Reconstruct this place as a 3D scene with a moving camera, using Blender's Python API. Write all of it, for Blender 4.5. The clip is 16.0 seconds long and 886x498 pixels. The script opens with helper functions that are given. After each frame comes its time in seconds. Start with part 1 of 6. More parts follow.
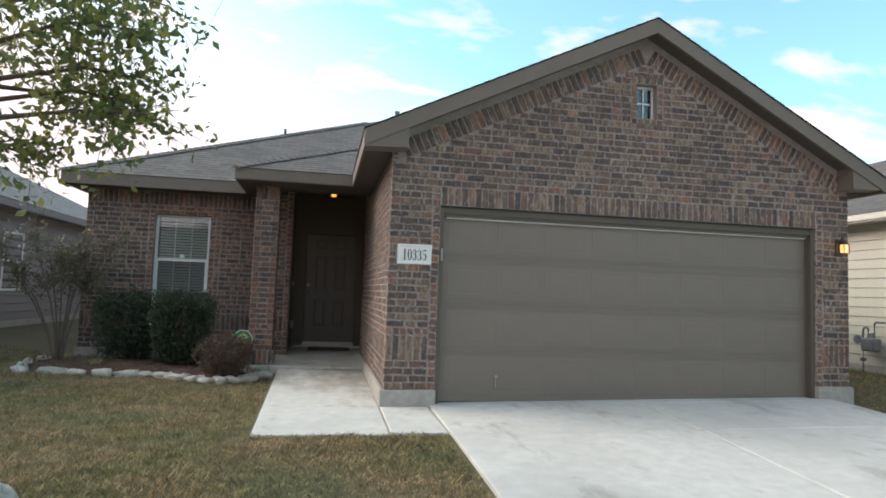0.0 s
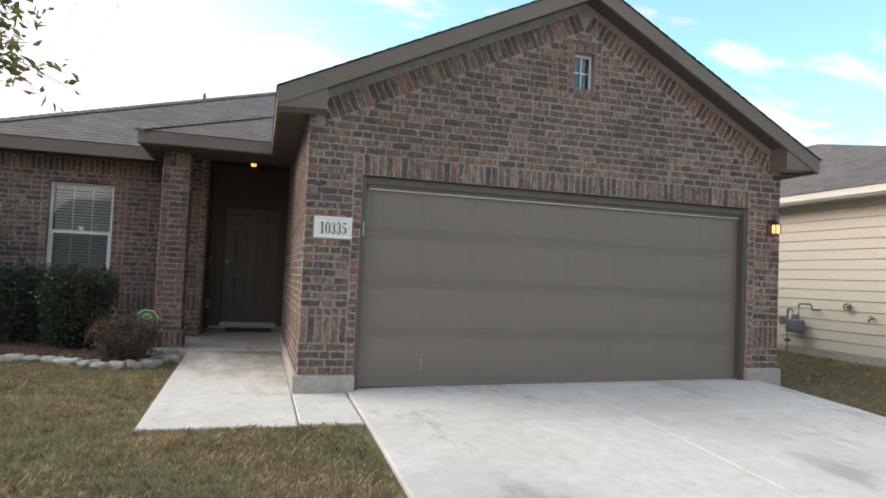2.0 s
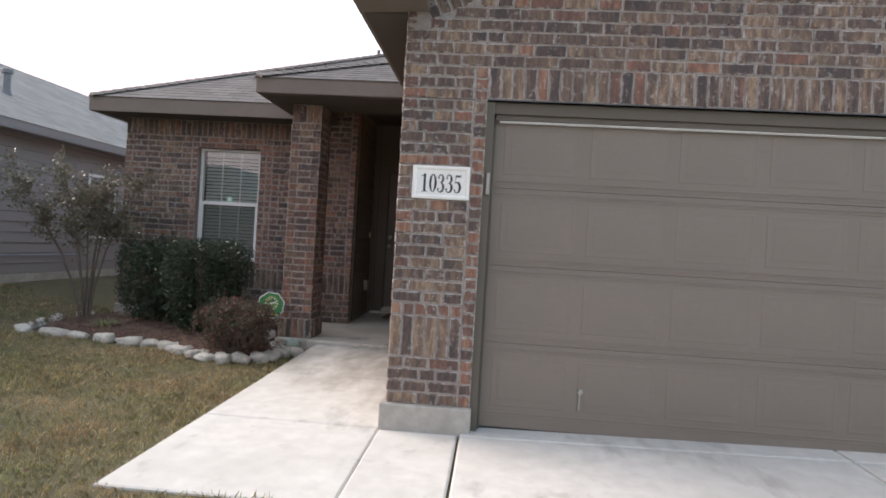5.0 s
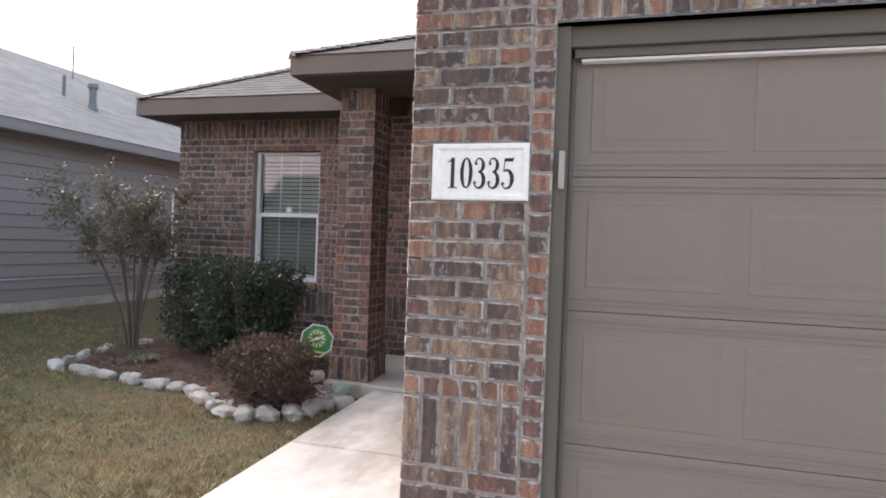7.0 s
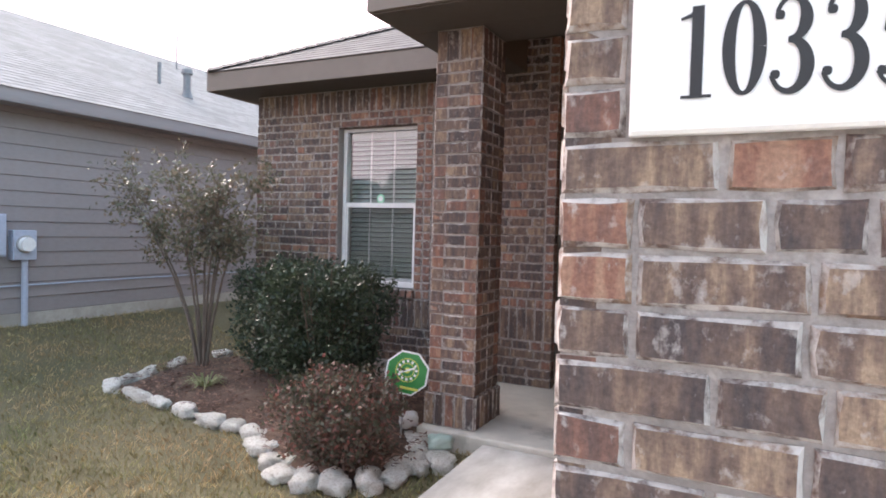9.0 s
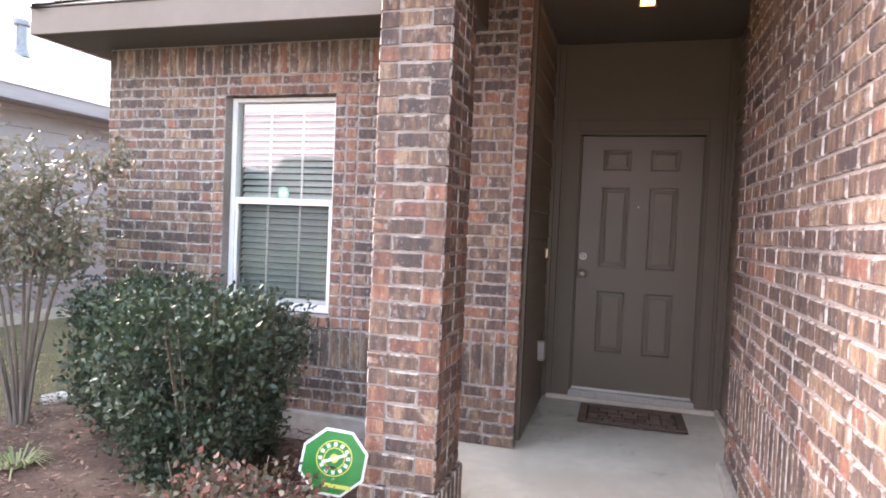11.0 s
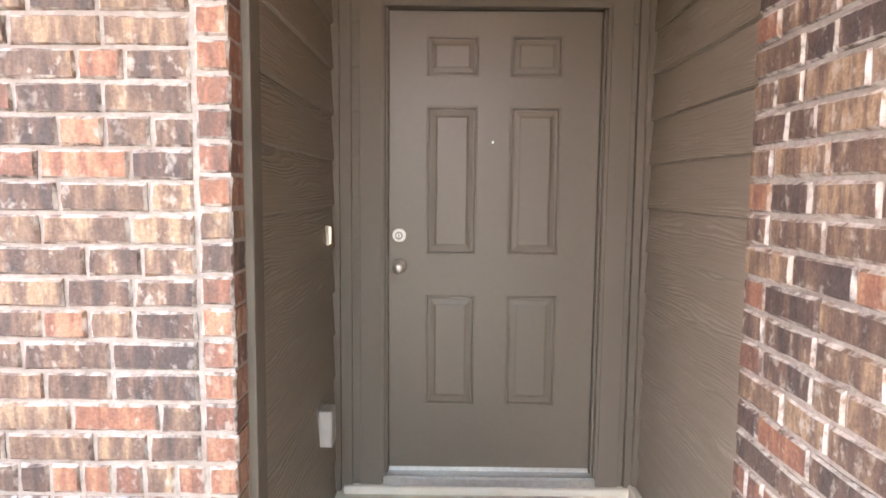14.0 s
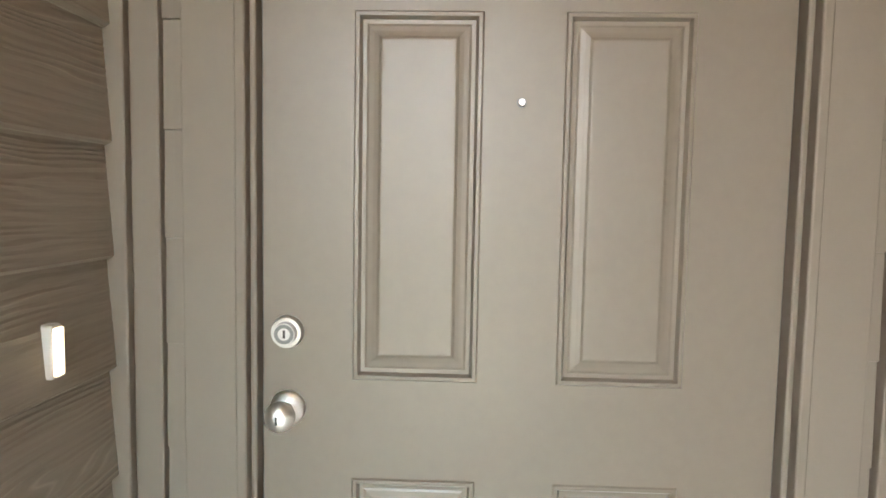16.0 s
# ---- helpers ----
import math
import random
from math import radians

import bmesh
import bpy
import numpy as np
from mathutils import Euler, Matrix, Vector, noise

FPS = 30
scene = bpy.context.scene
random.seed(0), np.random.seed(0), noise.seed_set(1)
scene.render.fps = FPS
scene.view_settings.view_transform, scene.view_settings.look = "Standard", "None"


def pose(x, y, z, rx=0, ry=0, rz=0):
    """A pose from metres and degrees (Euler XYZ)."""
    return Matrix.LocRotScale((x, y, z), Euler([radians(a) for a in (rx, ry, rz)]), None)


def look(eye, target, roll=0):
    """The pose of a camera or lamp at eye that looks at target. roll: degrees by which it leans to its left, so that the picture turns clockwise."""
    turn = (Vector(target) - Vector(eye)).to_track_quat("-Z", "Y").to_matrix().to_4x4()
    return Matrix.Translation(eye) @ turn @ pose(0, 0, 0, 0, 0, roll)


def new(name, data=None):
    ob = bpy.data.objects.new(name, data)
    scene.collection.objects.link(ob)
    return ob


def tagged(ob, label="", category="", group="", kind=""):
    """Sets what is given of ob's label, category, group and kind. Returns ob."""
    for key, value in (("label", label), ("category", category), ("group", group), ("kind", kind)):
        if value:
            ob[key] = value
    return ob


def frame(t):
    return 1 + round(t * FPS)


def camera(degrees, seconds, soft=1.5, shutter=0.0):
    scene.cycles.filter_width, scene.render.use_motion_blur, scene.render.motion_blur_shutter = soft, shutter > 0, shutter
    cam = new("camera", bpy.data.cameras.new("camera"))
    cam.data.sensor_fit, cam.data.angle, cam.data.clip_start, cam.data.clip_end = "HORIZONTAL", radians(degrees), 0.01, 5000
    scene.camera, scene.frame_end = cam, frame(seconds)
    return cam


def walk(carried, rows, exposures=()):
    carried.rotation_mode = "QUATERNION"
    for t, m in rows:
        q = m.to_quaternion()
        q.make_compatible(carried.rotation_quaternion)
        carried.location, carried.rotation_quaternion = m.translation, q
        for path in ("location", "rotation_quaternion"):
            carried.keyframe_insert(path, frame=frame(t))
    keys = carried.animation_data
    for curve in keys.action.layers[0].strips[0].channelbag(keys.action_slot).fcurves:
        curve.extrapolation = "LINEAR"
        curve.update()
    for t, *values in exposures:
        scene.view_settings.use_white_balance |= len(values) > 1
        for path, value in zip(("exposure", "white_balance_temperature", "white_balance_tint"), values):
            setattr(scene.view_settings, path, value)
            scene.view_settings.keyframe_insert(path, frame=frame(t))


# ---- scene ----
cam = camera(70.2, 16.0, soft=1.8)
METRES, EYE, TILT, LEAN, TURN = 12.0, 1.19, 0.0, 0.0, -10.7
ROWS = [
    (0.0, 0.0, 0.0, 0.0, -0.15, 4.14, -2.07),
    (0.5, 0.0027, 0.001, -0.0004, -2.41, 4.05, -1.71),
    (1.0, 0.0063, 0.0048, -0.0007, -3.71, 3.47, -1.74),
    (1.5, 0.0095, 0.022, -0.0018, -4.74, 2.82, -2.3),
    (2.0, 0.0154, 0.0427, -0.0014, -5.64, 2.55, -2.51),
    (2.5, 0.0284, 0.0665, -0.0002, -1.05, 1.63, -2.44),
    (3.0, 0.034, 0.094, -0.0014, 8.66, -0.05, -2.91),
    (3.5, 0.0401, 0.1277, 0.0002, 13.88, -0.38, -3.32),
    (4.0, 0.0546, 0.162, 0.0025, 17.35, -0.72, -3.14),
    (4.5, 0.0636, 0.201, 0.0013, 14.87, -0.41, -3.55),
    (7.0, 0.0547, 0.3846, 0.0125, 26.8, -0.54, -2.03),
    (7.5, 0.0381, 0.4194, 0.0156, 32.53, -0.51, -2.19),
    (8.0, 0.0258, 0.4511, 0.0152, 37.46, -0.35, -1.72),
    (10.5, -0.0861, 0.5506, 0.0187, 32.86, -3.49, -3.03),
    (11.0, -0.1014, 0.5753, 0.0231, 27.17, -1.96, -2.45),
    (11.5, -0.1178, 0.6034, 0.0228, 23.49, -0.24, -1.95),
    (12.0, -0.1266, 0.6356, 0.0221, 16.49, 0.38, -1.33),
    (12.5, -0.1332, 0.6703, 0.0236, 14.13, -2.36, -1.19),
    (13.0, -0.1414, 0.7045, 0.0247, 11.96, -3.99, -1.28),
    (13.5, -0.1437, 0.7399, 0.0252, 9.94, -5.08, -0.67),
    (14.0, -0.1501, 0.773, 0.0253, 11.18, -5.53, -0.56),
    (14.5, -0.1553, 0.8043, 0.0268, 10.4, -5.62, -0.66),
    (15.0, -0.156, 0.8422, 0.0275, 11.85, -3.72, -0.55),
    (15.5, -0.1643, 0.8777, 0.0266, 12.74, -3.75, -0.8),
    (16.0, -0.1681, 0.9122, 0.0275, 12.68, -4.25, -1.03),
]
EXPOSURES = [(0.0, -0.13, 6700, 19), (3.0, 0.0, 6980, 27), (4.5, 0.14, 7000, 29), (7.0, 0.58, 7000, 34), (8.0, 0.7, 6980, 34), (10.5, 2.1, 6850, 34), (11.5, 2.59, 6850, 32), (12.5, 2.93, 6950, 30), (13.5, 3.54, 7050, 26), (14.5, 4.22, 7200, 25), (15.5, 4.78, 7050, 18), (16.0, 4.8, 6850, 13)]
walk(cam, [(t, pose(0, 0, EYE, TILT, LEAN, TURN) @ pose(METRES * x, METRES * y, METRES * z, 90 + pitch, roll, yaw)) for t, x, y, z, yaw, pitch, roll in ROWS], EXPOSURES)

# ---- world, sun ----
SUN_ELEV, SUN_AZ = radians(34), radians(-68)   # thin cloud; sun low on the left, behind the house


def make_world():
    w = bpy.data.worlds.new("sky")
    scene.world = w
    w.use_nodes = True
    nt = w.node_tree
    nt.nodes.clear()
    N, L = nt.nodes.new, nt.links.new
    out, bg = N("ShaderNodeOutputWorld"), N("ShaderNodeBackground")
    sky = N("ShaderNodeTexSky")
    sky.sky_type, sky.sun_disc = "NISHITA", False
    sky.sun_elevation, sky.sun_rotation = SUN_ELEV, SUN_AZ
    sky.air_density, sky.dust_density, sky.ozone_density = 1.0, 1.5, 1.0
    co = N("ShaderNodeTexCoord")
    sep = N("ShaderNodeSeparateXYZ")
    L(co.outputs["Generated"], sep.inputs[0])
    # flatten the dome so that clouds stretch towards the horizon
    zz = N("ShaderNodeMath")
    zz.operation = "ADD"
    zz.inputs[1].default_value = 0.25
    L(sep.outputs["Z"], zz.inputs[0])
    div = N("ShaderNodeVectorMath")
    div.operation = "DIVIDE"
    com = N("ShaderNodeCombineXYZ")
    for k in range(3):
        L(zz.outputs[0], com.inputs[k])
    L(co.outputs["Generated"], div.inputs[0])
    L(com.outputs[0], div.inputs[1])
    mp = N("ShaderNodeMapping")
    mp.inputs["Scale"].default_value = (1.0, 1.9, 1.0)
    mp.inputs["Rotation"].default_value = (0, 0, radians(35))
    L(div.outputs[0], mp.inputs[0])
    no = N("ShaderNodeTexNoise")
    no.inputs["Scale"].default_value, no.inputs["Detail"].default_value = 2.6, 7
    no.inputs["Roughness"].default_value, no.inputs["Distortion"].default_value = 0.52, 0.25
    L(mp.outputs[0], no.inputs["Vector"])
    cl = N("ShaderNodeMapRange")
    cl.inputs["From Min"].default_value, cl.inputs["From Max"].default_value = 0.485, 0.62
    L(no.outputs["Fac"], cl.inputs["Value"])
    low = N("ShaderNodeMapRange")   # haze bank low over the horizon
    low.inputs["From Min"].default_value, low.inputs["From Max"].default_value = 0.42, 0.12
    tilt = N("ShaderNodeMath")       # thicker towards the sun's side
    tilt.operation = "MULTIPLY_ADD"
    L(sep.outputs["X"], tilt.inputs[0])
    tilt.inputs[1].default_value = 0.4
    L(sep.outputs["Z"], tilt.inputs[2])
    L(tilt.outputs[0], low.inputs["Value"])
    mx = N("ShaderNodeMath")
    mx.operation = "MAXIMUM"
    L(cl.outputs[0], mx.inputs[0])
    L(low.outputs[0], mx.inputs[1])
    mix = N("ShaderNodeMix")
    mix.data_type = "RGBA"
    L(mx.outputs[0], mix.inputs["Factor"])
    boost = N("ShaderNodeVectorMath")
    boost.operation = "MULTIPLY"
    boost.inputs[1].default_value = (3.1, 4.5, 3.6)
    L(sky.outputs[0], boost.inputs[0])
    L(boost.outputs[0], mix.inputs["A"])
    mix.inputs["B"].default_value = (13.4, 12.7, 12.9, 1)
    L(mix.outputs["Result"], bg.inputs["Color"])
    bg.inputs["Strength"].default_value = 0.1
    L(bg.outputs[0], out.inputs["Surface"])


make_world()
sun = bpy.data.lights.new("sun", "SUN")
sun.energy, sun.angle, sun.color = 2.8, radians(36), (1.0, 0.93, 0.84)
sun_ob = new("sun", sun)
sun_dir = Vector((math.sin(SUN_AZ) * math.cos(SUN_ELEV), math.cos(SUN_AZ) * math.cos(SUN_ELEV), math.sin(SUN_ELEV)))
sun_ob.matrix_world = look(sun_dir * 60, (0, 0, 0))


def bulb(name, place, watts, colour, radius):
    lamp = bpy.data.lights.new(name, "POINT")
    lamp.energy, lamp.color, lamp.shadow_soft_size = watts, colour, radius
    new(name, lamp).location = place


bulb("porch_bulb", (0.12, 10.8, 2.84), 0.15, (1.0, 0.62, 0.28), 0.03)
bulb("garage_bulb", (6.27, 6.66, 1.95), 0.3, (1.0, 0.6, 0.25), 0.02)

# ---- materials ----
def nodes_of(name):
    m = bpy.data.materials.new(name)
    m.use_nodes = True
    nt = m.node_tree
    return m, nt, nt.nodes.new, nt.links.new, nt.nodes["Principled BSDF"]


def mixed(N, L, fac, a, b, kind="MIX"):
    x = N("ShaderNodeMix")
    x.data_type, x.blend_type = "RGBA", kind
    for sock, v in (("Factor", fac), ("A", a), ("B", b)):
        if isinstance(v, (int, float)):
            x.inputs[sock].default_value = v
        elif isinstance(v, tuple):
            x.inputs[sock].default_value = (*v, 1) if len(v) == 3 else v
        else:
            L(v, x.inputs[sock])
    return x.outputs["Result"]


def noise_of(N, L, vec, scale, detail=5, rough=0.55, stretch=None):
    n = N("ShaderNodeTexNoise")
    n.inputs["Scale"].default_value, n.inputs["Detail"].default_value, n.inputs["Roughness"].default_value = scale, detail, rough
    if stretch:
        mp = N("ShaderNodeMapping")
        mp.inputs["Scale"].default_value = stretch
        L(vec, mp.inputs[0])
        vec = mp.outputs[0]
    L(vec, n.inputs["Vector"])
    return n.outputs["Fac"]


def ranged(N, L, v, a, b, lo=0.0, hi=1.0):
    r = N("ShaderNodeMapRange")
    for k, x in (("From Min", a), ("From Max", b), ("To Min", lo), ("To Max", hi)):
        r.inputs[k].default_value = x
    L(v, r.inputs["Value"])
    return r.outputs[0]


def bumped(N, L, bsdf, height, strength, dist):
    b = N("ShaderNodeBump")
    b.inputs["Strength"].default_value, b.inputs["Distance"].default_value = strength, dist
    L(height, b.inputs["Height"])
    L(b.outputs[0], bsdf.inputs["Normal"])


def randoms(N, L):
    """One number for each object and island."""
    oi, ge = N("ShaderNodeObjectInfo"), N("ShaderNodeNewGeometry")
    ad, fr = N("ShaderNodeMath"), N("ShaderNodeMath")
    ad.operation, fr.operation = "ADD", "FRACT"
    L(oi.outputs["Random"], ad.inputs[0])
    L(ge.outputs["Random Per Island"], ad.inputs[1])
    L(ad.outputs[0], fr.inputs[0])
    return fr.outputs[0]


def surface(name, c1, c2, scale=20, rough=0.7, bump=0.2, dist=0.004, big=None, big_scale=1.2, stretch=None, metal=0.0, vary=0.0, spec=0.5, stain=None):
    m, nt, N, L, p = nodes_of(name)
    co = N("ShaderNodeTexCoord").outputs["Object"]
    f = noise_of(N, L, co, scale, stretch=stretch)
    col = mixed(N, L, ranged(N, L, f, 0.32, 0.68), c1, c2)
    if big:
        g = noise_of(N, L, co, big_scale, 4)
        col = mixed(N, L, ranged(N, L, g, 0.45, 0.7, 0, 0.75), col, big)
    if stain:
        h = noise_of(N, L, co, 1.5, 6, 0.62, stretch=(1.3, 0.55, 1))
        col = mixed(N, L, ranged(N, L, h, 0.585, 0.7, 0, 0.8), col, stain)
        h = noise_of(N, L, co, 3.2, 5, 0.6)
        col = mixed(N, L, ranged(N, L, h, 0.62, 0.72, 0, 0.5), col, stain)
    if vary:
        r = randoms(N, L)
        col = mixed(N, L, 1.0, col, mixed(N, L, r, (1 - vary,) * 3, (1 + vary,) * 3), "MULTIPLY")
    L(col, p.inputs["Base Color"])
    L(ranged(N, L, f, 0.3, 0.7, rough - 0.08, min(1, rough + 0.08)), p.inputs["Roughness"])
    p.inputs["Metallic"].default_value = metal
    p.inputs["Specular IOR Level"].default_value = spec
    if bump:
        bumped(N, L, p, noise_of(N, L, co, scale * 2.2, 4, stretch=stretch), bump, dist)
    return m


def brick_material(name, stops, lo=0.575, hi=0.69, most=0.42):
    m, nt, N, L, p = nodes_of(name)
    co = N("ShaderNodeTexCoord").outputs["Object"]
    r = randoms(N, L)
    ofs = N("ShaderNodeVectorMath")
    ofs.operation = "MULTIPLY_ADD"
    com = N("ShaderNodeCombineXYZ")
    for k in range(3):
        L(r, com.inputs[k])
    L(com.outputs[0], ofs.inputs[0])
    ofs.inputs[1].default_value = (37, 91, 53)
    L(co, ofs.inputs[2])
    v = ofs.outputs[0]
    ramp = N("ShaderNodeValToRGB")
    e = ramp.color_ramp.elements
    while len(e) < len(stops):
        e.new(0.5)
    for el, (pos, c) in zip(e, stops):
        el.position, el.color = pos, (*c, 1)
    # flashed bands run across each brick and shift its colour
    band = noise_of(N, L, v, 13, 5, 0.62, stretch=(2.1, 2.1, 0.42))
    ad = N("ShaderNodeMath")
    ad.operation = "MULTIPLY_ADD"
    L(ranged(N, L, band, 0.3, 0.7, -0.55, 0.55), ad.inputs[0])
    ad.inputs[1].default_value = 1.0
    L(ranged(N, L, r, 0, 1, 0.15, 0.85), ad.inputs[2])
    L(ad.outputs[0], ramp.inputs[0])
    fine = noise_of(N, L, v, 120, 5, 0.65)
    col = mixed(N, L, 1.0, ramp.outputs[0], mixed(N, L, ranged(N, L, fine, 0.25, 0.75), (0.62, 0.6, 0.6), (1.3, 1.3, 1.3)), "MULTIPLY")
    # mortar smears on the face
    smear = noise_of(N, L, v, 20, 7, 0.66, stretch=(1.3, 1.3, 0.9))
    # whole stretches of the wall are smeared more than others
    where = ranged(N, L, noise_of(N, L, N("ShaderNodeNewGeometry").outputs["Position"], 1.3, 3, 0.6), 0.38, 0.66, 0.45, 1.75)
    amount = N("ShaderNodeMath")
    amount.operation = "MULTIPLY"
    amount.use_clamp = True
    L(ranged(N, L, smear, lo, hi, 0, most), amount.inputs[0])
    L(where, amount.inputs[1])
    col = mixed(N, L, amount.outputs[0], col, (0.47, 0.43, 0.4))
    streak = noise_of(N, L, v, 16, 5, 0.6, stretch=(1.5, 1.5, 1.1))
    col = mixed(N, L, ranged(N, L, streak, lo + 0.02, hi - 0.02, 0, most * 0.9), col, (0.55, 0.5, 0.46))
    L(col, p.inputs["Base Color"])
    L(ranged(N, L, smear, 0.3, 0.7, 0.62, 0.9), p.inputs["Roughness"])
    bumped(N, L, p, noise_of(N, L, v, 45, 6, 0.65), 0.6, 0.006)
    return m


BRICK = brick_material("brick_dark_mix", [(0.0, (0.062, 0.047, 0.046)), (0.28, (0.095, 0.064, 0.055)), (0.55, (0.143, 0.093, 0.071)), (0.8, (0.2, 0.132, 0.094)), (1.0, (0.31, 0.213, 0.142))])
BRICK_RED = brick_material("brick_red_mix", [(0.0, (0.11, 0.064, 0.053)), (0.35, (0.178, 0.089, 0.067)), (0.7, (0.255, 0.118, 0.078)), (1.0, (0.33, 0.185, 0.122))])
BRICK_EDGE = brick_material("brick_edge_smeared", [(0.0, (0.07, 0.05, 0.046)), (0.5, (0.125, 0.08, 0.066)), (1.0, (0.24, 0.15, 0.1))], 0.44, 0.62, 0.75)
MORTAR = surface("mortar", (0.262, 0.228, 0.21), (0.41, 0.365, 0.337), 60, 0.92, 0.6, 0.006, big=(0.22, 0.185, 0.165), big_scale=3)
CONCRETE = surface("concrete", (0.57, 0.548, 0.51), (0.67, 0.647, 0.605), 9, 0.85, 0.25, 0.003, big=(0.5, 0.478, 0.44), big_scale=0.8, stain=(0.36, 0.34, 0.31))
PORCH_CONCRETE = surface("porch_concrete", (0.53, 0.485, 0.415), (0.63, 0.58, 0.5), 7, 0.85, 0.25, 0.003, big=(0.46, 0.415, 0.35), big_scale=1.5, stain=(0.23, 0.2, 0.16))
FOUNDATION = surface("foundation_concrete", (0.36, 0.33, 0.29), (0.46, 0.43, 0.39), 14, 0.9, 0.5, 0.005, big=(0.27, 0.24, 0.21), big_scale=2)


def path_material():
    """Pale concrete with a brown water stain that spreads from the porch end along the wall."""
    m = surface("path_concrete", (0.57, 0.548, 0.51), (0.67, 0.647, 0.605), 9, 0.85, 0.25, 0.003, big=(0.5, 0.478, 0.44), big_scale=0.8, stain=(0.36, 0.34, 0.31))
    nt = m.node_tree
    N, L, p = nt.nodes.new, nt.links.new, nt.nodes["Principled BSDF"]
    old = p.inputs["Base Color"].links[0].from_socket
    co = N("ShaderNodeTexCoord").outputs["Object"]
    sep = N("ShaderNodeSeparateXYZ")
    L(co, sep.inputs[0])
    n = noise_of(N, L, co, 1.7, 5, 0.6, stretch=(1.6, 0.7, 1))
    far, side = ranged(N, L, sep.outputs["Y"], 6.8, 8.5, -0.22, 0.17), ranged(N, L, sep.outputs["X"], -0.3, 0.6, -0.12, 0.1)
    a, b = N("ShaderNodeMath"), N("ShaderNodeMath")
    L(n, a.inputs[0])
    L(far, a.inputs[1])
    L(a.outputs[0], b.inputs[0])
    L(side, b.inputs[1])
    col = mixed(N, L, ranged(N, L, b.outputs[0], 0.46, 0.72, 0, 0.8), old, (0.27, 0.24, 0.2))
    L(col, p.inputs["Base Color"])
    return m


PATH_CONCRETE = path_material()
JOINT = surface("joint_dirt", (0.05, 0.045, 0.035), (0.1, 0.085, 0.06), 60, 0.95)
# taupe with the porch recess's shade put into the colour; garage casing shares it
TAUPE_SHADED = surface("shaded_taupe_trim_paint", (0.113, 0.094, 0.074), (0.125, 0.104, 0.082), 30, 0.62, 0.15, 0.002, big=(0.106, 0.089, 0.069))
# the garage door's paint, darkened to carry the shade of the recess
DOOR_PAINT_SHADED = surface("shaded_taupe_door_paint", (0.116, 0.096, 0.076), (0.125, 0.104, 0.082), 40, 0.4, 0.02, 0.0004)
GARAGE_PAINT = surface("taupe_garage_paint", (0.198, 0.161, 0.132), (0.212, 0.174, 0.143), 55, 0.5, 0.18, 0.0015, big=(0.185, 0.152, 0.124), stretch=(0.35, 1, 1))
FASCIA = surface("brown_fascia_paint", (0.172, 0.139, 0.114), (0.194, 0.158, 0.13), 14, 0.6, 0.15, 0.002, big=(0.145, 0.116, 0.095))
# brown kept dark so that ceiling and eaves hold their shade in the colour
SOFFIT_SHADED = surface("shaded_brown_soffit_paint", (0.086, 0.069, 0.057), (0.1, 0.082, 0.068), 18, 0.75, 0.15, 0.002)
WHITE = surface("white_vinyl", (0.72, 0.72, 0.71), (0.8, 0.8, 0.79), 25, 0.4, 0.05)
PLAQUE = surface("cast_stone_white", (0.82, 0.8, 0.76), (0.9, 0.88, 0.84), 60, 0.75, 0.4, 0.002)
BLACK = surface("black_paint", (0.012, 0.012, 0.012), (0.02, 0.02, 0.02), 40, 0.5)
# one nickel in two tones: bolt dimmed, knob brightened, to stand in for reflections
STEEL = surface("satin_nickel", (0.37, 0.36, 0.35), (0.44, 0.43, 0.42), 80, 0.36, 0.03, 0.0005, metal=1.0)
BRIGHTENED_STEEL = surface("brightened_nickel", (0.74, 0.73, 0.71), (0.82, 0.81, 0.79), 80, 0.42, 0.03, 0.0005, metal=1.0)
ALU = surface("mill_aluminium", (0.38, 0.375, 0.36), (0.48, 0.475, 0.46), 50, 0.45, 0.05, 0.001, metal=0.9)
KEYPAD_GREY = surface("keypad_grey", (0.34, 0.315, 0.29), (0.38, 0.355, 0.33), 30, 0.5, 0.05)
GREY_PLASTIC = surface("grey_enamel", (0.34, 0.39, 0.49), (0.4, 0.45, 0.55), 30, 0.5, 0.05)
DARK_GREY = surface("dark_grey_metal", (0.08, 0.085, 0.09), (0.13, 0.135, 0.14), 30, 0.5, 0.1)
METER_GREY = surface("gas_meter_grey", (0.12, 0.125, 0.135), (0.18, 0.185, 0.195), 30, 0.5, 0.1)
BLIND = surface("blind_slat", (0.46, 0.53, 0.5), (0.52, 0.59, 0.56), 20, 0.5, 0.03)
DIM = surface("dim_room", (0.02, 0.022, 0.022), (0.03, 0.032, 0.032), 5, 0.9, 0)
LIMESTONE = surface("limestone", (0.8, 0.77, 0.7), (0.9, 0.87, 0.81), 18, 0.9, 0.9, 0.02, big=(0.52, 0.46, 0.37), big_scale=5, vary=0.12)
BARK = surface("bark", (0.09, 0.065, 0.05), (0.17, 0.13, 0.1), 25, 0.9, 0.8, 0.01, stretch=(3, 3, 0.5))
PALE_BARK = surface("crape_bark", (0.085, 0.062, 0.05), (0.17, 0.13, 0.105), 22, 0.8, 0.4, 0.006, stretch=(3, 3, 0.4))
MULCH = surface("mulch", (0.05, 0.028, 0.02), (0.13, 0.07, 0.048), 45, 0.95, 1.0, 0.02, big=(0.2, 0.13, 0.09), big_scale=4)
CHIP = surface("mulch_chip", (0.13, 0.07, 0.052), (0.28, 0.165, 0.12), 60, 0.95, 0.5, 0.003, vary=0.5)
